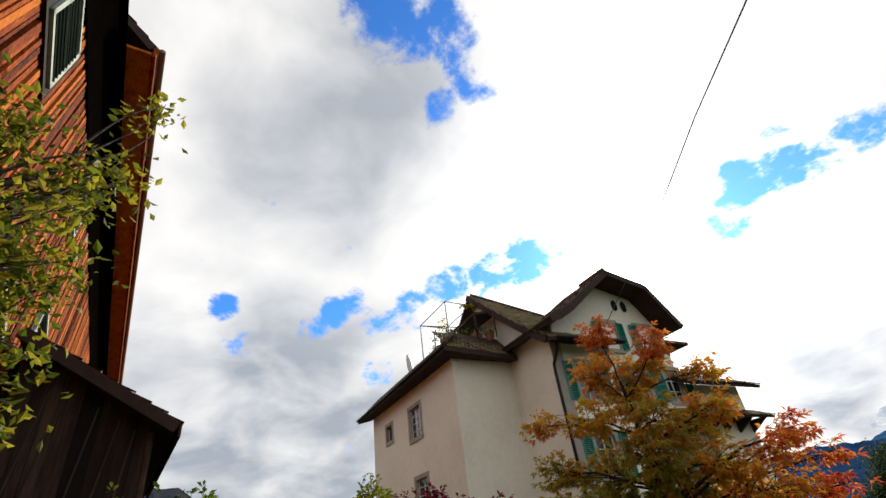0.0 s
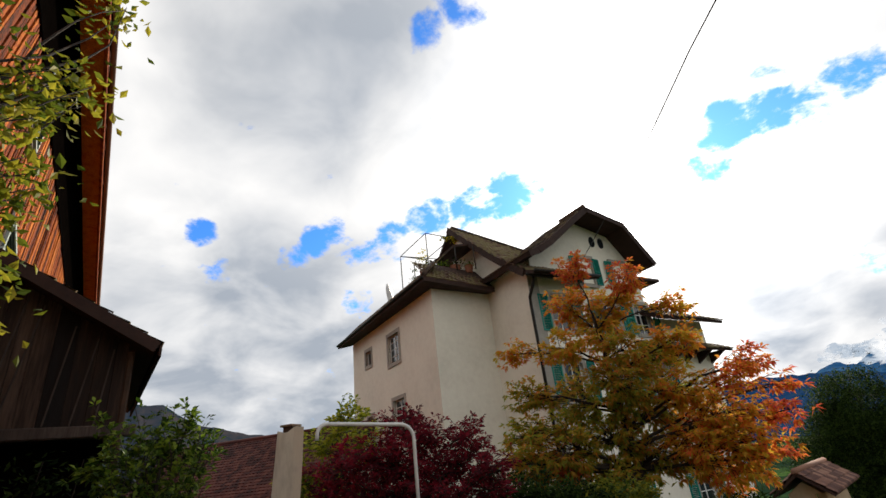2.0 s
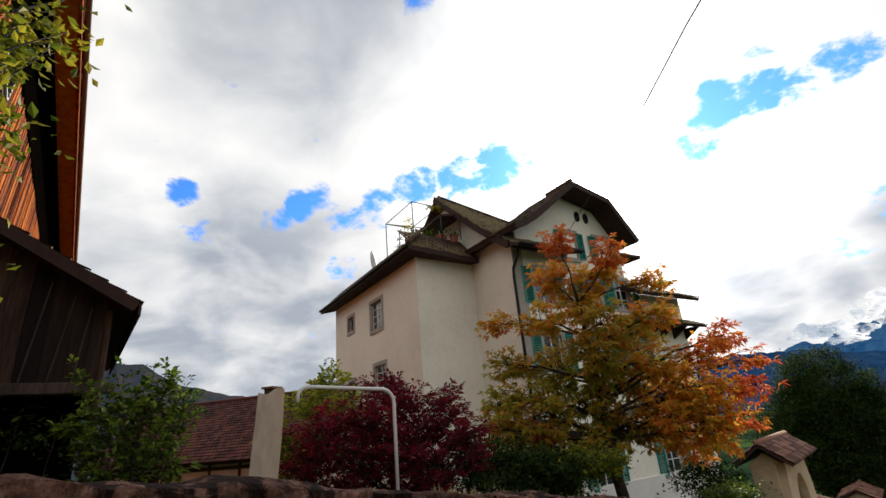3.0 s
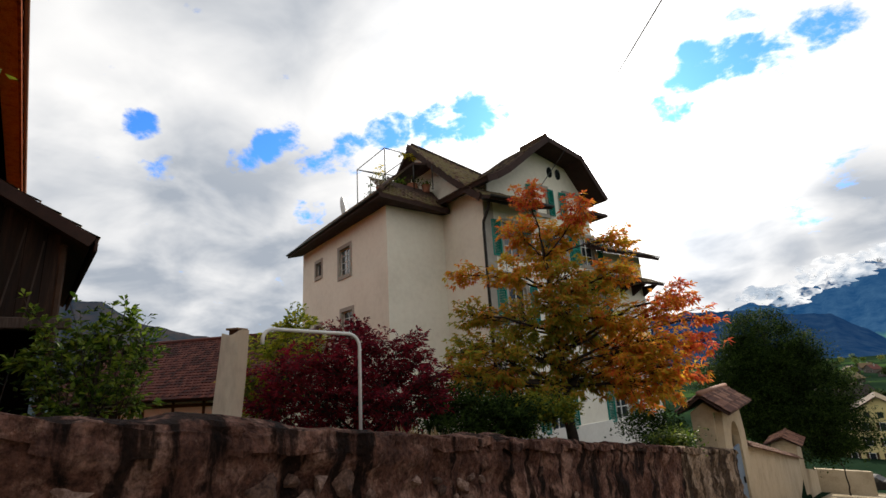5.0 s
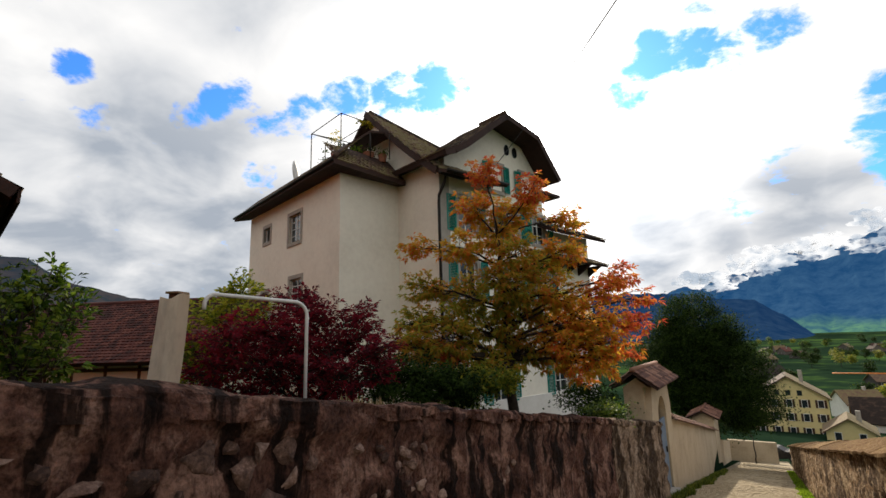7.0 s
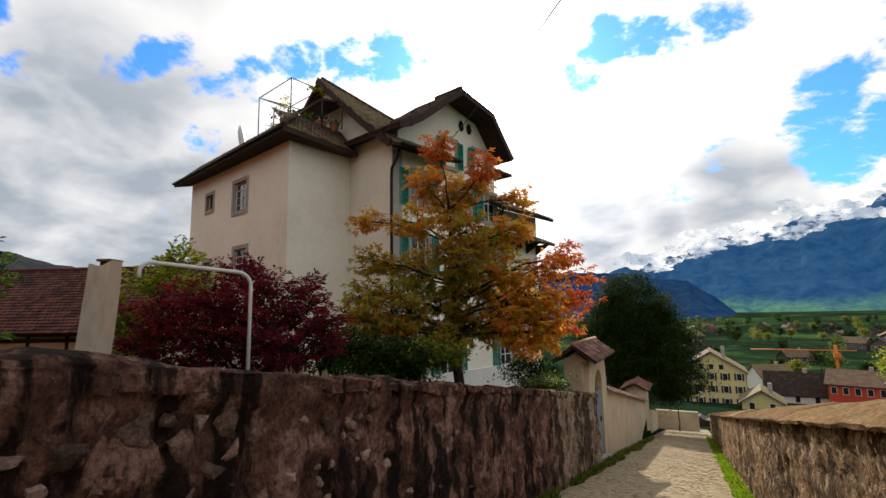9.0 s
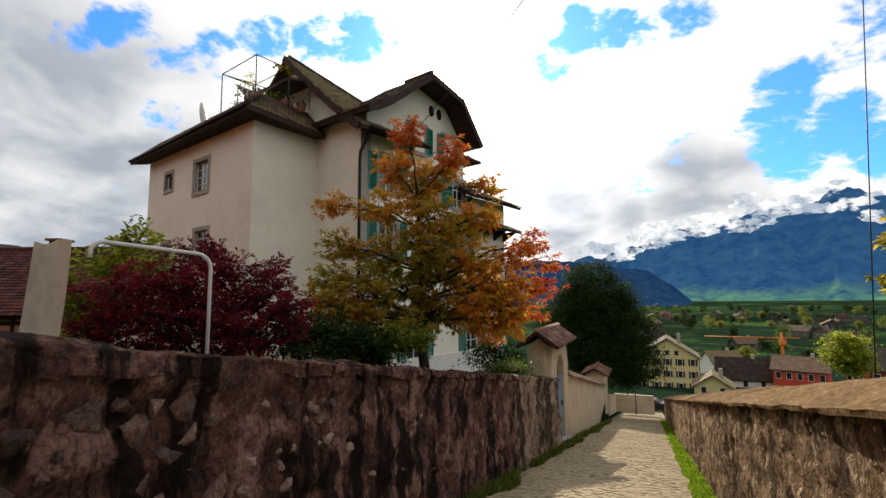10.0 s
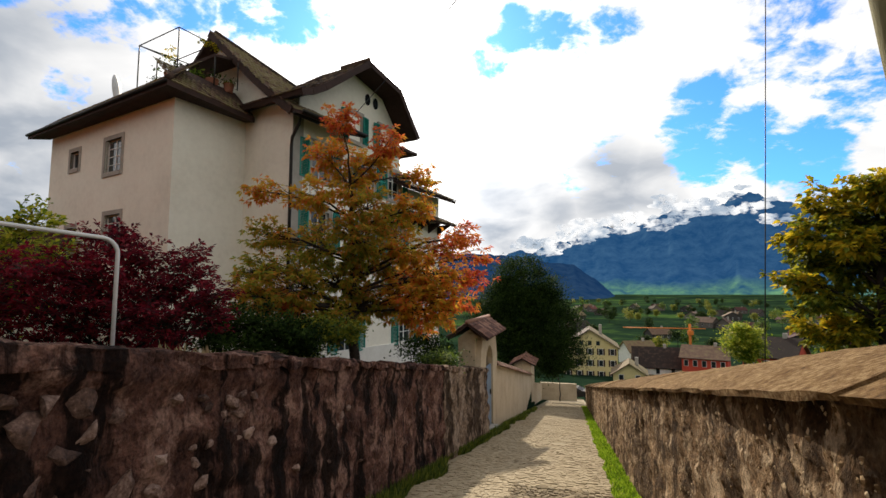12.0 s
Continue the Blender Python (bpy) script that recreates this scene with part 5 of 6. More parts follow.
def build_pot(n, s, z, r, plant):
    root = thing("flower_pot", HOUSE @ pose(n, s, z), "clay flower pot with a small plant on the terrace edge", "flower pot", "terrace pots")
    bm = bmesh.new()
    bmesh.ops.create_cone(bm, cap_ends=True, segments=16, radius1=r * 0.7, radius2=r, depth=r * 1.7)
    bmesh.ops.translate(bm, verts=bm.verts[:], vec=(0, 0, r * 0.85))
    part("pot", bm, CLAY, root)
    v, f = leaf_cloud(random.Random(int(n * 100)), [Vector((0, 0, r * 2.0)), Vector((r * 0.4, 0, r * 2.3))], r * 1.1, 60, r * 0.5)
    mesh_part("plant", v, f, plant, root)["kind"] = "stuff"


for n_, s_, r_, pl in ((-4.6, -1.7, 0.36, LEAF_DARK), (-3.7, -1.5, 0.24, LEAF_GREEN), (-5.4, -1.9, 0.2, LEAF_DARK), (-3.3, -1.0, 0.24, LEAF_DARK), (-3.0, -0.5, 0.2, LEAF_GREEN)):
    build_pot(n_, s_, 7.58, r_, pl)


# ---- barn and lean-to ----
BARN = pose(0, 0, EYE, 0, 0, -11)      # local y down the hill, local -x away from the lane


def build_barn():
    rnd = random.Random(21)
    root = thing("barn", BARN, "tall old barn clad in sunlit red-brown boards with louvred shutters", "barn")
    LEAN = 20      # the old cladding runs aslant
    V, EV, EZ, U0, U1 = -1.62, -0.92, 7.3, -2.9, -27.0
    # near-black core gives the gaps between boards their shade
    part("wall_core", boxed(U1, U0, V - 6.5, V - 0.05, -2.5, EZ + 0.2), SHADE_BLACK, root)
    # upright boards of uneven width
    x = U0
    while x > U1:
        w = rnd.uniform(0.065, 0.115)
        d = rnd.uniform(0.0, 0.03)
        for a, b in ((-1.6, EZ + 0.2),):
            bm = bmesh.new()
            box(bm, x - w + rnd.uniform(0.012, 0.04), x, V - 0.05, V + 0.012 + d, a, b)
            ob = part("board", bm, WOOD_RED, root)
            ob.matrix_basis = Matrix.Translation((x, 0, 3)) @ Matrix.Rotation(radians(-LEAN + rnd.uniform(-0.5, 0.5)), 4, "Y") @ Matrix.Translation((-x, 0, -3))
        x -= w
    for u, z, h in ((-4.5, 5.35, 1.15), (-8.3, 5.9, 1.3), (-8.6, 3.3, 1.2), (-6.2, 2.4, 1.1)):
        sh = shutter(root, "x", u, z, 0.85, h, V + 0.03, 1, SHUTTER_G, 0.0, 0.115)
        part("shade_gap", boxed(-0.38, 0.38, -0.035, -0.022, -h / 2 + 0.03, h / 2 - 0.03), SHADE_BLACK, sh)
        lean = Matrix.Translation((u, 0, z)) @ Matrix.Rotation(radians(-LEAN), 4, "Y") @ Matrix.Translation((-u, 0, -z))
        sh.matrix_basis = lean @ sh.matrix_basis
        bm = bmesh.new()
        for a, b, c, d in ((u - 0.52, u - 0.43, z - h / 2 - 0.1, z + h / 2 + 0.1), (u + 0.43, u + 0.52, z - h / 2 - 0.1, z + h / 2 + 0.1), (u - 0.43, u + 0.43, z + h / 2, z + h / 2 + 0.1), (u - 0.43, u + 0.43, z - h / 2 - 0.1, z - h / 2)):
            box(bm, a, b, V, V + 0.06, c, d)
        part("window_casing", bm, WOOD_DARK, root).matrix_basis = lean
    # eave: rafters, boarded soffit, fascia and gutter, and the roof over them
    N0 = -5.85
    slope = 1.1
    def roof_z(v):
        return EZ + (EV - v) * slope
    bm = bmesh.new()
    slab(bm, [(U1, EV, EZ), (N0, EV, EZ), (N0, -4.9, roof_z(-4.9)), (U1, -4.9, roof_z(-4.9))], 0.12)
    slab(bm, [(N0, EV - 0.9, roof_z(EV - 0.9)), (U0 + 0.5, EV - 1.3, roof_z(EV - 1.3)), (U0 + 0.5, -4.9, roof_z(-4.9)), (N0, -4.9, roof_z(-4.9))], 0.12)
    slab(bm, [(U1, -9.5, EZ), (U0, -9.5, EZ), (U0, -4.9, roof_z(-4.9)), (U1, -4.9, roof_z(-4.9))], 0.12)
    part("roof", bm, SOFFIT, root)
    tiles("roof_tiles", (U1, EV, EZ + 0.01), (N0, EV, EZ + 0.01), (U1, -4.9, roof_z(-4.9) + 0.01), 0.2, 0.3, TILE_RED, root)
    part("fascia", boxed(U1, N0, EV - 0.03, EV + 0.03, EZ - 0.22, EZ + 0.03, w=0.008), WOOD_RED, root)
    # the cove's shade is put into its near-black colour
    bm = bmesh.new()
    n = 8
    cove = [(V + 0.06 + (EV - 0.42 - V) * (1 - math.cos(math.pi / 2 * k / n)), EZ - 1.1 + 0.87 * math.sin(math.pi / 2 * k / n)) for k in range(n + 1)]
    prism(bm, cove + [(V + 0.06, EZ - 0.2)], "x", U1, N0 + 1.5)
    part("coved_soffit", bm, SHADE_BLACK, root)
    part("soffit_board", boxed(U1, N0, EV - 0.5, EV - 0.035, EZ - 0.19, EZ - 0.14), WOOD_RED, root)
    rod("gutter", [(N0, EV + 0.09, EZ - 0.03), (U1, EV + 0.09, EZ - 0.03)], 0.05, 0.05, TILE_WARM, root)
    return root


build_barn()


def build_shed():
    rnd = random.Random(22)
    root = thing("lean_to_shed", BARN, "dark weathered plank lean-to with mossy tiled roof beside the barn", "shed")
    X, F = -7.55, -12.9
    y0, y1, z0, z1 = -1.45, 0.46, 3.0, 1.88
    def rz(y):
        return z0 + (z1 - z0) * (y - y0) / (y1 - y0)
    y = y0
    while y < 0.12:
        w = rnd.uniform(0.15, 0.24)
        e = min(y + w, 0.12)
        bm = bmesh.new()
        vs = box(bm, X - 0.03, X + rnd.uniform(0, 0.015), y + 0.006, e, 0.92, 1.0)
        for v in vs[4:]:
            v.co.z = rz(v.co.y) - 0.13
        part("plank", bm, WOOD_DARK, root)
        y += w
    for yb, zl, lean in ((-1.22, 0.95, -7), (-1.06, 0.93, -8), (-0.62, 0.93, -6), (-0.36, 0.93, -7), (-0.12, 0.93, -5)):
        bm = bmesh.new()
        box(bm, 0.012, 0.03, -0.009, 0.009, 0.0, rz(yb) - 0.35 - zl)
        part("batten", bm, WOOD_GREY, root).matrix_basis = pose(X, yb, zl, lean)
    # near-black sheet closes the plank gaps with painted shade
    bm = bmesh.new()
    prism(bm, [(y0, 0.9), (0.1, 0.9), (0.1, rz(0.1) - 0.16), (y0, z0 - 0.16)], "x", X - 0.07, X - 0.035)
    part("backing", bm, SHADE_BLACK, root)
    part("back_wall", boxed(F, X - 0.04, 0.02, 0.08, 0.9, 1.85), WOOD_DARK, root)
    part("sill_beam", boxed(X - 0.1, X + 0.05, y0, 0.34, 0.78, 0.92, w=0.015), WOOD_GREY, root)
    part("corner_post", boxed(X - 0.14, X + 0.03, 0.12, 0.2, -2.6, 1.85, w=0.02), TIMBER, root)
    part("floor_deck", boxed(F, X - 0.02, y0, 0.2, 0.80, 0.88), WOOD_DARK, root)
    # added near-black block stands in for shade in the open space below
    part("lower_wall", boxed(F, X - 0.5, y0, 0.05, -2.6, 0.8), SHADE_BLACK, root)
    bm = bmesh.new()
    slab(bm, [(F, y1, z1), (X + 0.32, y1, z1), (X + 0.32, y0, z0), (F, y0, z0)], 0.1)
    part("roof", bm, SOFFIT, root)
    tiles("roof_tiles", (X + 0.36, y1, z1 + 0.01), (F, y1, z1 + 0.01), (X + 0.36, y0, z0 + 0.01), 0.19, 0.24, TILE, root)
    part("eave_board", boxed(F, X + 0.33, y1 - 0.01, y1 + 0.025, z1 - 0.16, z1 + 0.01, w=0.005), SOFFIT, root)
    bm = bmesh.new()
    slab(bm, [(X + 0.325, y0, z0 + 0.02), (X + 0.36, y0, z0 + 0.02), (X + 0.36, y1, z1 + 0.02), (X + 0.325, y1, z1 + 0.02)], 0.15)
    part("barge_board", bm, SOFFIT, root)
    return root


build_shed()


# ---- half-timbered house behind ----
def build_timber_house():
    c = polar(-64.5, 0, 27)
    root = thing("half_timbered_house", pose(c.x, c.y, EYE, 0, 0, 25.5), "low half-timbered house with dull red tiled roof and chimney", "house")
    w, d = 5.8, 3.0      # half length, half depth; local -y faces the lane
    zr, ze = 2.2, -0.42
    part("wall", boxed(-w + 0.5, w, -d, d, -6.5, ze + 0.05), PLASTER, root)
    bm = bmesh.new()
    slab(bm, [(-w, -d - 0.7, ze - 0.05), (w + 0.4, -d - 0.7, ze - 0.05), (w + 0.4, 0, zr), (-w, 0, zr)], 0.14)
    slab(bm, [(-w, d + 0.7, ze - 0.05), (w + 0.4, d + 0.7, ze - 0.05), (w + 0.4, 0, zr), (-w, 0, zr)], 0.14)
    part("roof", bm, SOFFIT, root)
    tiles("roof_tiles", (-w, -d - 0.72, ze - 0.03), (w + 0.4, -d - 0.72, ze - 0.03), (-w, 0, zr + 0.02), 0.19, 0.2, TILE_RED, root)
    rod("ridge_tiles", [(-w, 0, zr + 0.04), (w + 0.4, 0, zr + 0.04)], 0.11, 0.11, TILE_RED, root)
    bm = bmesh.new()
    prism(bm, [(-d, ze), (d, ze), (0, zr - 0.2)], "x", -w + 0.5, w - 0.01)
    part("gable", bm, PLASTER, root)
    for x in (-5.2, -4.5, -3.3, -1.8, -0.6, 0.9, 2.4, 3.9, 5.4):
        part("timber_post", boxed(x - 0.07, x + 0.07, -d - 0.02, -d + 0.05, -6, ze, w=0.01), TIMBER, root)
    for z in (-0.75, -1.9, -3.2):
        part("timber_rail", boxed(-w + 0.5, w, -d - 0.035, -d + 0.04, z - 0.07, z + 0.07, w=0.01), TIMBER, root)
    for x in (-4.9, -1.2, 3.2):
        bm = bmesh.new()
        box(bm, -0.06, 0.06, -d - 0.03, -d + 0.04, -0.75, 0.75, m=Matrix.Translation((x, 0, -1.3)) @ Matrix.Rotation(radians(22), 4, "Y"))
        part("timber_brace", bm, TIMBER, root)
    part("door", boxed(-3.2, -1.9, -d - 0.06, -d + 0.05, -4, -0.85, w=0.01), WOOD_DARK, root)
    ch = part("chimney", boxed(1.75, 2.2, -0.8, -0.2, 1.0, 2.5, w=0.02), TIMBER, root)
    part("chimney_cap", boxed(1.65, 2.3, -0.9, -0.1, 2.5, 2.6, w=0.01), TILE, ch)


build_timber_house()

# ---- things on and behind the left wall ----
def build_hoop():
    root = thing("tube_hoop", pose(-2.66, 2.36, wall_top(2.36) - 0.25), "bent grey-white metal tube rail standing behind the garden wall", "rail")
    a = polar(-48.8, 4.9, 3.55) - root.matrix_basis.translation
    b = polar(-59.1, 5.9, 3.35) - root.matrix_basis.translation
    pts = [Vector((a.x, a.y, 0)), Vector((a.x, a.y, a.z - 0.09))]
    d = (b - a).normalized()
    for k in range(1, 7):
        t = math.pi / 2 * k / 6
        pts.append(Vector((a.x, a.y, a.z - 0.09)) + d * 0.09 * (1 - math.cos(t)) + Vector((0, 0, 0.09 * math.sin(t))))
    pts.append(b - d * 0.05)
    for k in range(1, 7):
        t = math.pi / 2 * k / 6
        pts.append(b - d * 0.05 + d * 0.07 * math.sin(t) - Vector((0, 0, 0.07 * (1 - math.cos(t)))))
    pts.append(pts[-1] - Vector((0, 0, 0.03)))
    rod("tube", pts, 0.0125, 0.0125, METAL_W, root, "", 12)


build_hoop()


def build_board():
    p = polar(-63.2, 0, 3.2)
    root = thing("leaning_board", pose(p.x, p.y, wall_top(p.y) - 0.2, 0, 0, 62), "off-white weathered curved plastic board standing behind the wall", "board")
    bm = bmesh.new()
    n, m = 16, 8
    grid = []
    for j in range(n + 1):
        t = j / n
        row = []
        for i in range(m + 1):
            s = i / m - 0.5
            w = 0.15 + 0.012 * math.sin(3 * t)
            x = s * w + 0.02 * math.sin(1.8 * t) + 0.035 * t
            y = 0.05 * math.cos(s * 3.0) + 0.004 * noise.noise(Vector((s * 5, t * 7, 2)))
            z = -0.1 + t * (0.83 + 0.035 * s + 0.01 * math.sin(9 * s))
            row.append(bm.verts.new((x, y, z)))
        grid.append(row)
    for j in range(n):
        for i in range(m):
            bm.faces.new((grid[j][i], grid[j][i + 1], grid[j + 1][i + 1], grid[j + 1][i]))
    bmesh.ops.solidify(bm, geom=bm.faces[:], thickness=0.03)
    part("sheet", bm, BOARD_W, root)


build_board()

# ---- garden trees and shrubs ----
def garden_tree(name, label, az, r, fork_el, radius, lobes, per, size, mat, seed, **kw):
    p = polar(az, 0, r)
    base = Vector((p.x, p.y, ground_z(p.x, p.y)))
    fork = polar(az, fork_el, r)
    tree(name, label, base, fork, radius, [(polar(a, e, rr), rad, n, *w) for a, e, rr, rad, n, *w in lobes], None, per, size, mat, seed, **kw)


def lobes_at(rnd, r, jitter, spots, tall, mat):
    """Lobes from azimuth, elevation and radius, at about r metres."""
    return [(polar(a, e, r + rnd.uniform(-jitter, jitter)), q, q * tall, mat) for a, e, q in spots]


def garden_foot(az, r):
    p = polar(az, 0, r)
    return Vector((p.x, p.y, ground_z(p.x, p.y)))


def build_maple():
    rnd = random.Random(31)
    spots = [(-57, 0.5, 0.45), (-54.5, -2.5, 0.55), (-53, 1.6, 0.5), (-49.6, 4.2, 0.42), (-50, 0.4, 0.55), (-49, -3.2, 0.65), (-46.6, 3.0, 0.36), (-45.5, -0.6, 0.5), (-44, -3.6, 0.55), (-42.3, 3.4, 0.26), (-42.6, 0.8, 0.4), (-40.3, -1.0, 0.34), (-41, -3.6, 0.4), (-59.3, -2.5, 0.35), (-50, -6.4, 0.6), (-45, -6.4, 0.5), (-55, -6.2, 0.5)]
    lobes = lobes_at(rnd, 7.2, 0.5, spots, 0.62, LEAF_MAROON)
    branching_tree("maple_tree", "bushy dark maroon maple with fine leaves behind the wall", garden_foot(-49, 7.2), polar(-49.2, 5.4, 7.2), 0.06, lobes, 0.07, 31, twigs=58, leaflets=7, wide=0.22, droop=0.15, rise=0.7, low=0.12, shoot=0.7)


build_maple()


def build_autumn_tree():
    rnd = random.Random(32)
    olive = [(-37.2, -0.4, 0.4), (-23.5, 9.6, 0.5), (-25.2, 6.2, 0.75), (-30, 5.0, 0.7), (-35.3, 6.2, 0.45), (-36.6, 2.2, 0.5), (-32.5, 0.6, 0.65), (-27.5, 0.8, 0.75), (-21.5, 3.4, 0.7), (-22.5, -1.0, 0.6), (-30, -3.2, 0.6), (-20.6, 8.2, 0.5), (-34.8, -1.8, 0.5), (-26.8, -3.6, 0.45)]
    amber = [(-25.8, 12.2, 0.6), (-30.5, 11.0, 0.5), (-15.5, -2.0, 0.5), (-28.5, 15.6, 0.5), (-23.5, 15.2, 0.5), (-36.2, 11.2, 0.34), (-17.3, 13.4, 0.36), (-18, 10.0, 0.42), (-18.2, -0.6, 0.65), (-15.6, 2.2, 0.6), (-17.6, -3.6, 0.42), (-13.4, -0.6, 0.42), (-19, 5.0, 0.45)]
    red = [(-27.4, 19.6, 0.38), (-21.4, 17.6, 0.4), (-12.2, 6.6, 0.36), (-10, 4.4, 0.24), (-14.4, 5.0, 0.26), (-10.6, 1.4, 0.32), (-35, -1.0, 0.3), (-32, -2.0, 0.25), (-12, -2.0, 0.2)]
    lobes = lobes_at(rnd, 10, 0.8, olive, 0.95, LEAF_AUTUMN) + lobes_at(rnd, 10, 0.7, amber, 0.9, LEAF_AMBER) + lobes_at(rnd, 9.9, 0.5, red, 0.8, LEAF_RED)
    branching_tree("autumn_tree", "broad garden tree turning green, orange and red, slim trunk", garden_foot(-25, 10), polar(-25.9, 14, 10), 0.12, lobes, 0.10, 32, twigs=25, leaflets=10, wide=0.22, droop=0.3, rise=0.3, low=0.40)


build_autumn_tree()
garden_tree("dark_tree", "tall dense dark green tree beside the lane wall", -5.4, 40, -7, 0.3, [
    (-5.4, 0.2, 39, (2.6, 2.6, 2.7), 170), (-4.4, -3.6, 39, (3.5, 3.3, 2.9), 230), (-7.2, -3.2, 39, (3.0, 2.8, 3.2), 170), (-3.6, -6.8, 38.6, (3.3, 3.0, 2.0), 150)],
    190, 0.15, LEAF_DARK, 33, spread=0.75, shell=0.6, twigs=6)
def build_golden_tree():
    rnd = random.Random(34)
    green = [(24.5, 6.0, 1.3), (27.5, 7.2, 1.4), (22.3, 3.2, 1.0), (26, 2.2, 1.5), (29.5, 3.5, 1.6), (22.8, -0.5, 0.9), (27, -2.2, 1.5), (33, 5, 2.0), (31.5, -1.5, 1.8), (37, 2, 2.0)]
    gold = [(21.6, 5.6, 0.7), (24, 8.6, 0.8), (28, 9.4, 0.9), (21.2, 1.2, 0.7), (22.6, -3.4, 0.8), (24.6, -3.6, 0.8), (32, 9, 1.2), (25.5, 4.4, 0.8)]
    lobes = lobes_at(rnd, 22, 1.2, green, 0.7, LEAF_OLIVE) + lobes_at(rnd, 21.4, 0.8, gold, 0.7, LEAF_GOLD)
    branching_tree("golden_tree", "large broadleaf tree turning golden yellow beyond the wall", garden_foot(27.5, 22), polar(27.5, 8.5, 22), 0.28, lobes, 0.25, 34, twigs=8, leaflets=9, wide=0.3, droop=0.3, rise=0.5, low=0.2)


build_golden_tree()
garden_tree("small_tree", "small light green tree among the roofs", 16.8, 62, -6.5, 0.15, [(16.8, -5.0, 62, (2.0, 2.0, 2.2), 60)], 110, 0.32, LEAF_LIME, 35, spread=0.7)
def build_fruit_tree():
    rnd = random.Random(36)
    spots = [(-72.4, 5.6, 0.16), (-74.6, 4.4, 0.22), (-70.6, 3.0, 0.18), (-72.5, 1.8, 0.3), (-75.5, 1.2, 0.32), (-78, 2.6, 0.3), (-70.8, -0.6, 0.26), (-73.6, -1.8, 0.36), (-76.5, -2.2, 0.36)]
    branching_tree("fruit_tree", "leafy green fruit tree beside the lean-to", garden_foot(-74.5, 6.3), polar(-74, 4, 6.3), 0.05, lobes_at(rnd, 6.3, 0.3, spots, 1.1, LEAF_GREEN), 0.085, 36, twigs=30, leaflets=6, wide=0.24, droop=0.1, rise=0.9, low=0.1, shoot=1.6)


build_fruit_tree()
def build_yellow_shrub():
    rnd = random.Random(37)
    spots = [(-58, 3.0, 0.4), (-55.5, 5.4, 0.35), (-60.5, 0.4, 0.4), (-57.5, -1.5, 0.5), (-60, -3.6, 0.45), (-54, 2.5, 0.35)]
    branching_tree("yellow_shrub", "light yellow-green shrub between the maple and the wall", garden_foot(-58, 8.4), polar(-57.5, 4, 8.4), 0.05, lobes_at(rnd, 8.4, 0.4, spots, 0.8, LEAF_LIME), 0.09, 37, category="shrub", twigs=34, leaflets=6, wide=0.26, droop=0.1, rise=0.8, low=0.1, shoot=0.8)


build_yellow_shrub()
garden_tree("green_shrub", "dark green garden shrub under the autumn tree", -36, 8.3, -7, 0.04, [(-38, -4.4, 8.3, (0.7, 0.6, 0.42), 34), (-33, -5.2, 8.4, (0.8, 0.6, 0.36), 36), (-29, -5.4, 8.8, (0.7, 0.6, 0.4), 26, LEAF_OLIVE)], 120, 0.075, LEAF_DARK, 38, category="shrub", spread=0.24, shell=0.1)
garden_tree("rose_shrub", "round green shrub at the corner of the house", -16.5, 13, -9, 0.04, [(-16.5, -6.9, 13, (0.7, 0.6, 0.45), 30)], 110, 0.08, LEAF_DARK, 39, category="shrub", spread=0.28, shell=0.1)


garden_tree("wall_plant", "yellow-green plant hanging over the garden wall", -14.6, 10.6, -9.5, 0.03, [(-14.4, -8.3, 10.4, (0.3, 0.3, 0.22), 14), (-15.6, -7.6, 10.8, (0.35, 0.3, 0.2), 12)], 60, 0.07, LEAF_GREEN, 45, category="shrub", spread=0.2, shell=0.1)
garden_tree("lane_hedge", "clipped dark green hedge at the foot of the lane", -1.6, 47, -10, 0.06, [(-1.8, -8.0, 46.5, (1.3, 1.0, 0.9), 40), (-3.5, -8.2, 46.5, (1.2, 1.0, 0.9), 36)], 90, 0.16, LEAF_DARK, 46, category="hedge", spread=0.4, shell=0.3)


def build_car():
    p = Vector((0.35, 59.0, lane_z(59.0)))
    root = thing("parked_car", pose(*p, -9, 0, 78), "black parked car at the foot of the lane", "car")
    bm = bmesh.new()
    prism(bm, [(-2.1, 0.35), (-2.15, 0.75), (-1.9, 0.92), (-0.9, 1.0), (-0.3, 1.42), (1.0, 1.45), (1.75, 1.0), (2.1, 0.95), (2.15, 0.4)], "x", -0.85, 0.85)
    soften(bm, 0.05, 2)
    part("body", bm, IRON, root)
    for s in (-1, 1):
        part("side_window", boxed(s * 0.855 - 0.006, s * 0.855 + 0.006, -0.55, 1.2, 1.02, 1.34), GLASS, root)
        for y in (-1.35, 1.35):
            bm = bmesh.new()
            bmesh.ops.create_cone(bm, cap_ends=True, segments=20, radius1=0.33, radius2=0.33, depth=0.2)
            wh = part("wheel", bm, IRON, root, "", Matrix.Translation((s * 0.78, y, 0.33)) @ Matrix.Rotation(radians(90), 4, "Y"))
            bm = bmesh.new()
            bmesh.ops.create_cone(bm, cap_ends=True, segments=16, radius1=0.2, radius2=0.2, depth=0.21)
            part("rim", bm, METAL, wh)


build_car()


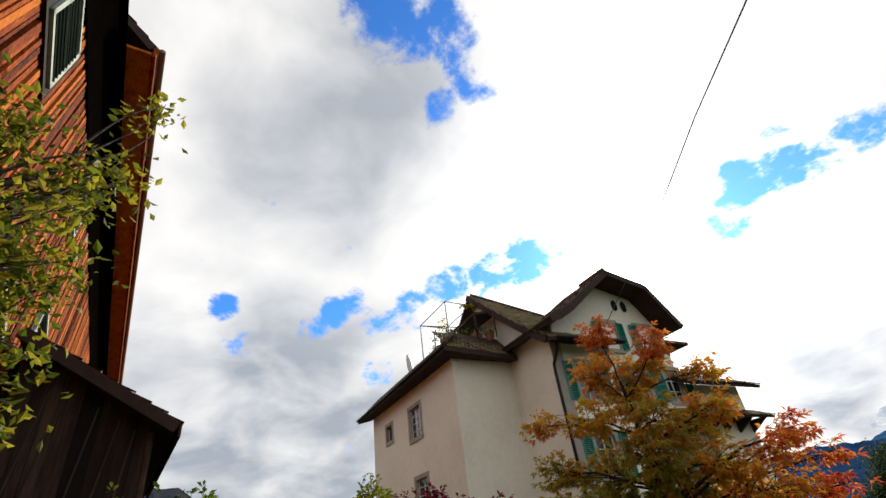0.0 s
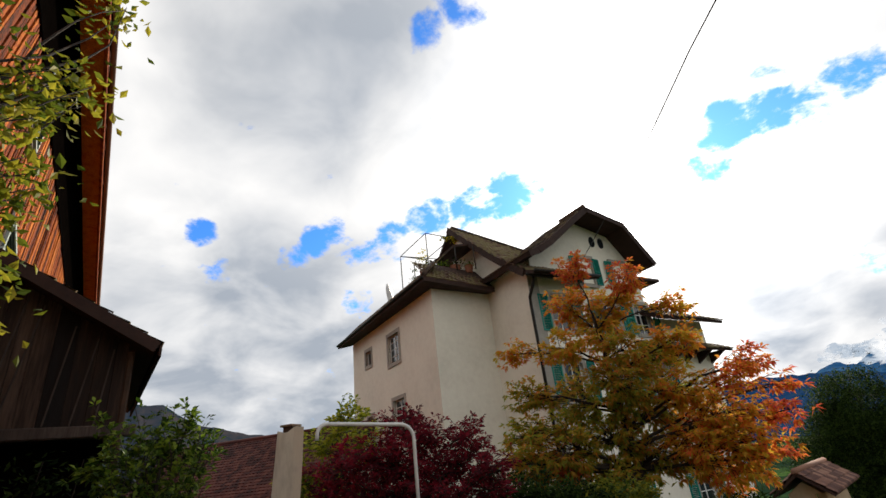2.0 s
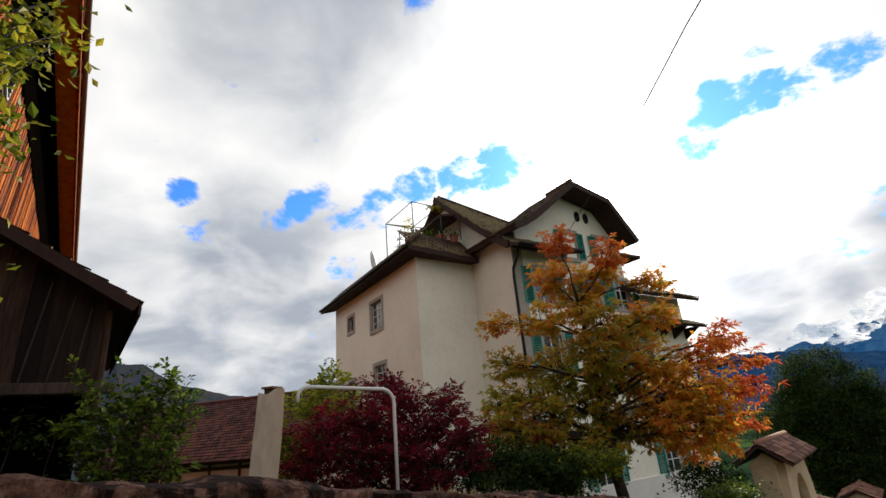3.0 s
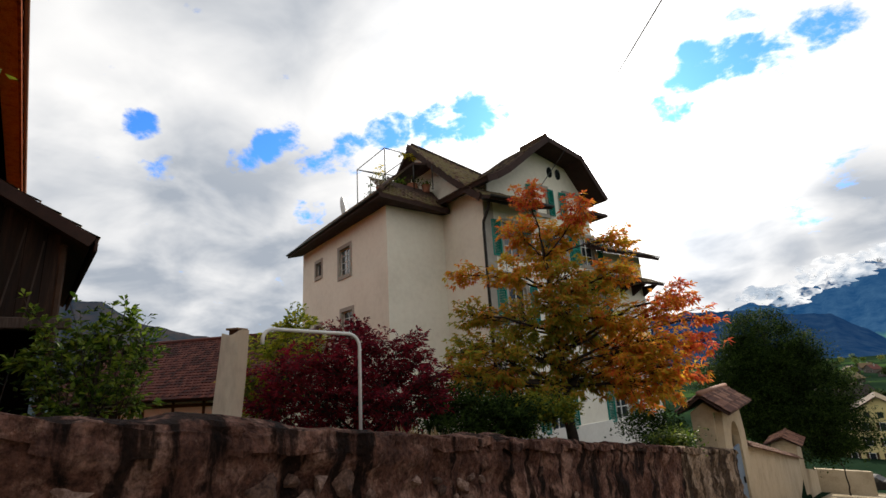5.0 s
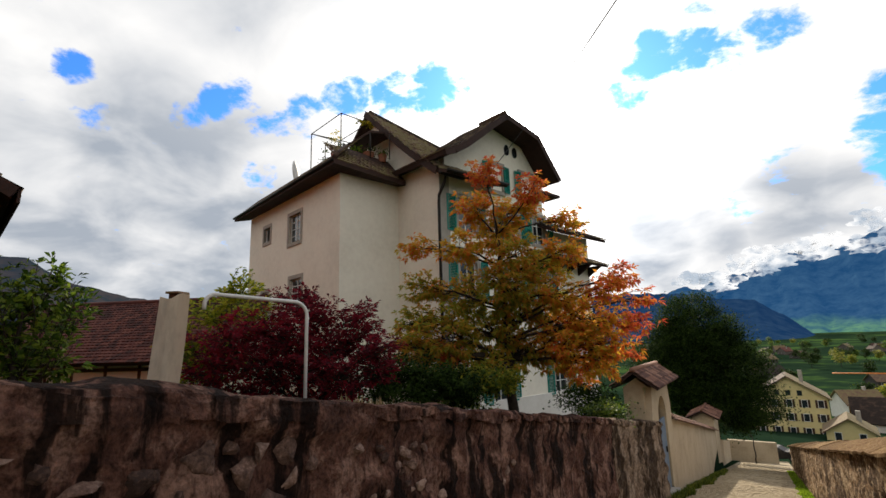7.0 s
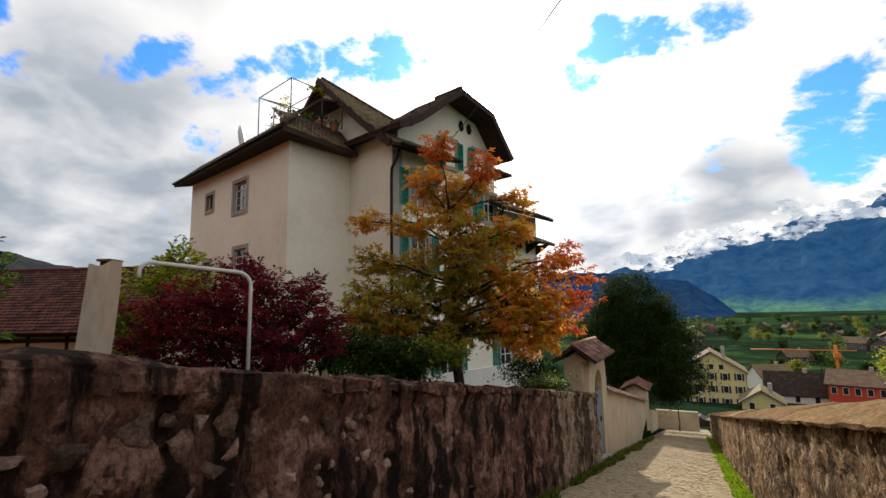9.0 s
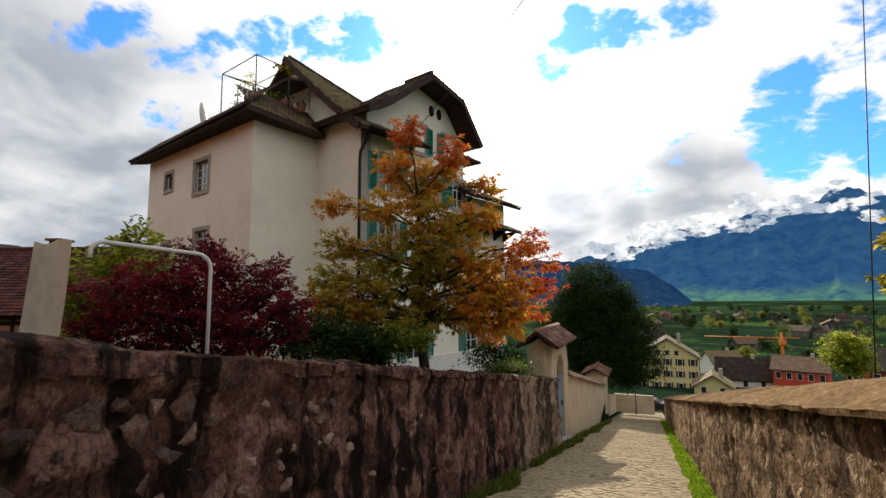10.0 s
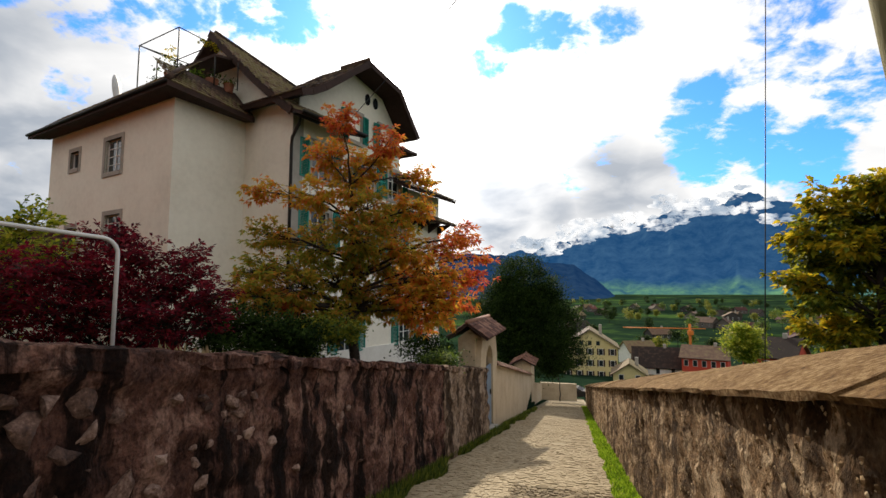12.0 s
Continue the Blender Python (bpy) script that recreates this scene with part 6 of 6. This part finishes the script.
def build_overhang():
    """Leafy twigs of an old pear tree that stands beside the camera's wall."""
    base = Vector((-3.6, -1.6, ground_z(-3.6, -1.6)))
    lobes = [(polar(-96, 31, 4.0), (0.6, 0.5, 0.6), 34), (polar(-92, 24, 4.2), (0.4, 0.4, 0.6), 22), (polar(-90, 38, 4.3), (0.4, 0.3, 0.3), 12), (polar(-86.5, 37, 4.4), (0.22, 0.22, 0.2), 5),
             (polar(-84, 45.5, 4.4), (0.16, 0.14, 0.12), 3), (polar(-99, 40, 4.1), (0.3, 0.3, 0.3), 12), (polar(-93, 16, 4.3), (0.4, 0.3, 0.35), 12)]
    tree("pear_tree", "old pear tree with sparse olive leaves in front of the barn", base, (-3.75, -1.3, 2.6), 0.09, lobes, None, 14, 0.10, LEAF_OLIVE, 40, spread=0.22, shell=0.1, droop=0.5, twigs=1)


build_overhang()


def build_vine():
    rnd = random.Random(44)
    root = thing("wall_vine", BARN @ pose(-7.4, -0.4, -0.9), "green climbing vine under the lean-to", "climbing plant")
    pts = [Vector((rnd.uniform(-0.1, 0.12), rnd.uniform(-1.2, 0.65), rnd.uniform(-0.5, 1.55))) for _ in range(46)]
    v, f = leaf_cloud(rnd, pts, 0.2, 22, 0.09, 0.6)
    mesh_part("leaves", v, f, LEAF_DARK, root)
    sv, sf = [], []
    for k in range(5):
        tube(sv, sf, limb(rnd, Vector((0, -1 + k * 0.4, -1.5)), Vector((0.02, -0.9 + k * 0.38, 1.4)), 0.05), 0.012, 0.006, 5)
    mesh_part("stem", sv, sf, BARK, root)


build_vine()

# ---- pole, cable and wire ----
def build_pole():
    root = thing("utility_pole", pose(2.75, 4.35, ground_z(2.75, 4.35)), "leaning weathered wooden utility pole behind the wall", "pole")
    top = polar(27.3, 43, 4.55) - root.matrix_basis.translation
    low = polar(30.7, 16.4, 4.75) - root.matrix_basis.translation
    d = (top - low) / (top.z - low.z)
    foot = low - d * (low.z + 0.6)
    rod("pole_shaft", [foot, foot.lerp(top, 0.33), foot.lerp(top, 0.66), top], 0.15, 0.115, POLE_WOOD, root, "", 14)
    return top + root.matrix_basis.translation


pole_top = build_pole()


def build_cable():
    a = HOUSE @ Vector((0.35, 2.1, 6.3))
    mid = polar(4.6, 44.3, 5.6)
    b = polar(24, 51, 4.6)
    root = thing("overhead_cable", pose(*a), "thin dark overhead cable from the house to the pole", "cable")
    pts = [a, polar(-14.4, 31.3, 9.6), polar(-6.5, 38.0, 7.3), mid, b]
    out = []
    for i in range(len(pts) - 1):
        out += [pts[i].lerp(pts[i + 1], k / 4) - a for k in range(4)]
    rod("strand", out + [b - a], 0.012, 0.012, IRON, root)
    lo_, hi_ = polar(18.7, -4.4, 14), polar(20.45, 28.0, 14)
    m = thing("thin_mast", pose(*lo_), "thin dark wire mast rising behind the wall", "mast")
    way = (hi_ - lo_) / (hi_.z - lo_.z)
    rod("mast_rod", [way * -5, way * 10], 0.014, 0.012, IRON, m)


build_cable()


# ---- the town below ----
def town_house(name, label, az, r, turn, w, d, hw, hr, wall, roof, rows_=2, cols=3, base=None, gable_front=True, group="town houses", dark=True, xs=None):
    p = polar(az, 0, r)
    z = ground_z(p.x, p.y) if base is None else base
    root = thing(name, pose(p.x, p.y, z, 0, 0, turn - az), label, "house", group)
    bm = bmesh.new()
    if gable_front:
        prism(bm, [(-w / 2, -3), (w / 2, -3), (w / 2, hw), (0, hw + hr), (-w / 2, hw)], "y", -d / 2, d / 2)
    else:
        prism(bm, [(-d / 2, -3), (d / 2, -3), (d / 2, hw), (0, hw + hr), (-d / 2, hw)], "x", -w / 2, w / 2)
    part("wall", bm, wall, root)
    bm = bmesh.new()
    o = 0.6
    if gable_front:
        for s in (-1, 1):
            k = hr / (w / 2)
            slab(bm, [(s * (w / 2 + o), -d / 2 - o, hw - o * k + 0.15), (s * (w / 2 + o), d / 2 + o, hw - o * k + 0.15), (0, d / 2 + o, hw + hr + 0.15), (0, -d / 2 - o, hw + hr + 0.15)], 0.22)
    else:
        for s in (-1, 1):
            k = hr / (d / 2)
            slab(bm, [(-w / 2 - o, s * (d / 2 + o), hw - o * k + 0.15), (w / 2 + o, s * (d / 2 + o), hw - o * k + 0.15), (w / 2 + o, 0, hw + hr + 0.15), (-w / 2 - o, 0, hw + hr + 0.15)], 0.22)
    rf = part("roof", bm, roof, root)
    part("chimney", boxed(w * 0.18, w * 0.18 + 0.7, -0.3, 0.4, hw + hr * 0.5, hw + hr + 0.9, w=0.03), STONE_TRIM, rf)
    for j in range(rows_):
        zc = hw * (j + 0.55) / rows_
        for xc in xs or [-w / 2 + w * (i + 0.5) / cols for i in range(cols)]:
            bm = bmesh.new()
            box(bm, xc - 0.5, xc + 0.5, -d / 2 - 0.06, -d / 2 + 0.02, zc - 0.75, zc + 0.75)
            win = part("window", bm, WHITE_PAINT, root)
            part("pane", boxed(xc - 0.42, xc + 0.42, -d / 2 - 0.075, -d / 2 - 0.055, zc - 0.67, zc + 0.67), GLASS, win)
            if dark:
                for s in (-1, 1):
                    part("shutter", boxed(xc + s * 0.72 - 0.19, xc + s * 0.72 + 0.19, -d / 2 - 0.07, -d / 2 - 0.01, zc - 0.75, zc + 0.75), TIMBER, root)
    return root


yh = town_house("yellow_house", "pale yellow gabled house with three rows of shuttered windows", 1.8, 128, 0, 12.6, 12, 8.0, 4.0, YELLOW, TILE, 3, 3, base=EYE - 21.2, xs=(-5.1, -2.5, 0.0, 2.5, 5.1))
for x_ in (-1.9, 0.0, 1.9):
    part("window", boxed(x_ - 0.42, x_ + 0.42, -6.07, -5.98, 8.3, 9.3), GLASS, yh)
town_house("yellow_annex", "small pale yellow house with brown roof", 5.9, 112, 0, 6.4, 8, 2.0, 2.1, YELLOW, TILE, 1, 2, dark=False)
town_house("red_house", "long red house with grey roof and skylights", 13.4, 135, -6, 9.6, 9, 6.2, 2.4, RED_WALL, TILE, 2, 5, base=EYE - 21.9, gable_front=False, dark=False)
town_house("brown_roof_house", "white house with dark brown roof", 8.6, 138, 5, 10.5, 9, 2.6, 4.2, PLASTER_W, TILE, 1, 3, base=EYE - 21.3, gable_front=False, dark=False)
town_house("grey_house", "low pale house with dark tiled roof", 6.8, 170, 30, 9, 8, 4.2, 3.0, PLASTER_W, TILE, 1, 3, gable_front=False, dark=False)
town_house("red_barn_house", "red house with dark roof behind the small tree", 19.3, 110, -15, 8, 9, 7.0, 3.0, RED_WALL, TILE, 2, 3, base=EYE - 18.6, gable_front=False)
rt = random.Random(77)
for k in range(40):
    az_, r_ = rt.uniform(-3, 34), rt.uniform(240, 640)
    town_house("distant_house", "small distant house with a dark roof", az_, r_, rt.uniform(-60, 60), rt.uniform(8, 13), rt.uniform(7, 9), rt.uniform(2.6, 4.2), rt.uniform(2.6, 3.8), WALL_DULL, rt.choice([TILE, TILE_RED]), 1, 3, gable_front=rt.random() < 0.4, dark=False)
for k in range(190):
    az_, r_ = rt.uniform(-4, 36), rt.uniform(120, 900)
    s_ = rt.uniform(2.0, 4.2)
    p_ = polar(az_, 0, r_)
    zz = ground_z(p_.x, p_.y)
    if (abs(az_ - 2) < 4 and r_ < 150) or (6 < az_ < 22 and r_ < 190):
        continue
    tree("town_tree", "rounded tree standing between the town roofs", (p_.x, p_.y, zz), (p_.x, p_.y, zz + s_ * 0.7), 0.2, [((p_.x, p_.y, zz + s_ * 1.7), (s_, s_, s_ * 1.1), 26)], None, 22, 0.9, rt.choice([LEAF_DARK, LEAF_DARK, LEAF_DARK, LEAF_DARK, LEAF_OLIVE, LEAF_GREEN]), 900 + k, spread=1.3)


def build_crane():
    p = polar(12.0, 0, 190)
    z = ground_z(p.x, p.y)
    root = thing("tower_crane", pose(p.x, p.y, z), "orange building crane over the town", "crane")
    h = EYE + 190 * math.tan(radians(-3.9)) - z
    rod("mast", [(0, 0, -1), (0, 0, h + 1.6)], 0.55, 0.55, ORANGE, root, "", 4)
    rod("jib", [(-22, 0, h), (5, 0, h)], 0.2, 0.14, ORANGE, root, "", 4)
    part("cab", boxed(-0.9, 0.9, -1.3, -0.4, h - 2.2, h - 0.6, w=0.1), ORANGE, root)


build_crane()


def build_clouds():
    """Low cloud resting on the mountain's crest."""
    rnd = random.Random(91)
    v, f = [], []
    for k in range(64):
        az = -6 + 26.5 * (k + rnd.uniform(-0.4, 0.4)) / 64
        crest = np.interp(az, [-6, -2, 3, 8, 12, 15, 18, 21], [4.6, 5.6, 7.2, 8.0, 8.8, 9.3, 9.0, 8.0])
        el = crest * 0.98 + 0.25 + rnd.gauss(0.0, 0.7)
        c = polar(az, el, 1900)
        s = rnd.triangular(10, 44, 18)
        bm = bmesh.new()
        bmesh.ops.create_icosphere(bm, subdivisions=3, radius=1)
        off = Vector((k * 7.1, k * 3.3, 0))
        base = len(v)
        for w in bm.verts:
            r = 0.75 + 0.7 * noise.fractal(w.co * 1.6 + off, 0.7, 2.1, 4)
            p = w.co * r
            v.append(c + Vector((p.x * s * 1.7, p.y * s, p.z * s * 0.62)))
        f += [tuple(base + w.index for w in g.verts) for g in bm.faces]
        bm.free()
    ob = mesh_part("low_cloud", v, f, CLOUD_M, None, "white low cloud wrapped round the mountain crest", True)
    tagged(ob, category="cloud", kind="stuff")


build_clouds()


# ---- grass along the lane ----
def grass_strip(name, label, x0, x1, y0, y1, n, tall, seed, zf):
    rnd = random.Random(seed)
    v, f = [], []
    for _ in range(n):
        y = y0 + (y1 - y0) * rnd.random() ** 1.4
        x = rnd.uniform(x0(y), x1(y))
        h = tall * rnd.uniform(0.4, 1.2)
        a = rnd.uniform(0, 6.28)
        w = 0.012 + 0.0012 * y
        dx, dy = math.cos(a) * w, math.sin(a) * w
        k = len(v)
        z = zf(y) - 0.01
        lean = Vector((rnd.gauss(0, 0.4), rnd.gauss(0, 0.4), 1)).normalized() * h
        v += [(x - dx, y - dy, z), (x + dx, y + dy, z), (x + lean.x, y + lean.y, z + lean.z)]
        f.append((k, k + 1, k + 2))
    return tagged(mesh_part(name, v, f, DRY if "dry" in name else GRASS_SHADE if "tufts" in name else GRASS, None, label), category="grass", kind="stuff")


def edge(y, s):
    return 0.08 * noise.noise(Vector((y * 0.9, s, 0)))


grass_strip("grass_verge", "bright green grass along the foot of the brown wall", lambda y: LANE_R - 0.34 - 1.6 * edge(y, 1), lambda y: LANE_R + 0.02, 3.5, 38, 20000, 0.085, 51, lane_z)
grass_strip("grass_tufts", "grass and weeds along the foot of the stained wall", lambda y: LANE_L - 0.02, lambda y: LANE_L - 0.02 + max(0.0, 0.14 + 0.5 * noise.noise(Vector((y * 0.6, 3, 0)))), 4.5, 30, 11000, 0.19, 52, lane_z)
grass_strip("dry_grass", "dry grass tufts on top of the garden wall", lambda y: LANE_L - 0.42, lambda y: LANE_L - 0.25, 2.7, 4.2, 70, 0.09, 53, lambda y: wall_top(y) - 0.02)


# ---- cobbles, nearest ones singly ----
def build_cobbles():
    rnd = random.Random(61)
    size = 0.078
    v, f = [], []
    meshes = []
    for k in range(5):
        bm = bmesh.new()
        vs = box(bm, -0.5, 0.5, -0.5, 0.5, -0.5, 0.5)
        for w in vs[4:]:
            w.co.x *= rnd.uniform(0.72, 0.86)
            w.co.y *= rnd.uniform(0.72, 0.86)
        me = bpy.data.meshes.new("cobble")
        bm.to_mesh(me)
        bm.free()
        me.materials.append(COBBLE)
        meshes.append(me)
    singles = 0
    row = 0
    y = 3.2
    tilt = math.degrees(math.atan(SLOPE))
    while y < 46:
        s = size if y < 22 else size * 2.2
        x = LANE_L + 0.12 + rnd.uniform(0, s)
        while x < LANE_R - 0.2:
            w = s * rnd.uniform(0.85, 1.2)
            if noise.noise(Vector((x * 1.1, y * 0.8, 8))) > -0.62:
                h = rnd.uniform(-0.006, 0.009)
                if singles < 300 and 6.0 < y and -0.9 < x < 0.5:
                    ob = new("cobble", meshes[rnd.randrange(5)])
                    ob.parent = lane
                    ob.matrix_basis = pose(x + w / 2, y, lane_z(y) - 0.008 + h, -tilt, 0, rnd.uniform(-5, 5)) @ Matrix.Diagonal((w * 0.93, s * 0.92, 0.05, 1))
                    singles += 1
                else:
                    k = len(v)
                    for a, t in ((0.49, -0.03), (0.455, 0.010 + h)):
                        for q, r_ in ((-1, -1), (1, -1), (1, 1), (-1, 1)):
                            yy = y + r_ * s * a
                            v.append((x + w / 2 + q * w * a, yy, lane_z(yy) + t))
                    f += [(k + 4, k + 5, k + 6, k + 7), (k, k + 1, k + 5, k + 4), (k + 1, k + 2, k + 6, k + 5), (k + 2, k + 3, k + 7, k + 6), (k + 3, k, k + 4, k + 7)]
            x += w
        y += s
    ob = mesh_part("cobblestones", v, f, COBBLE, lane)
    ob["kind"] = "stuff"


build_cobbles()
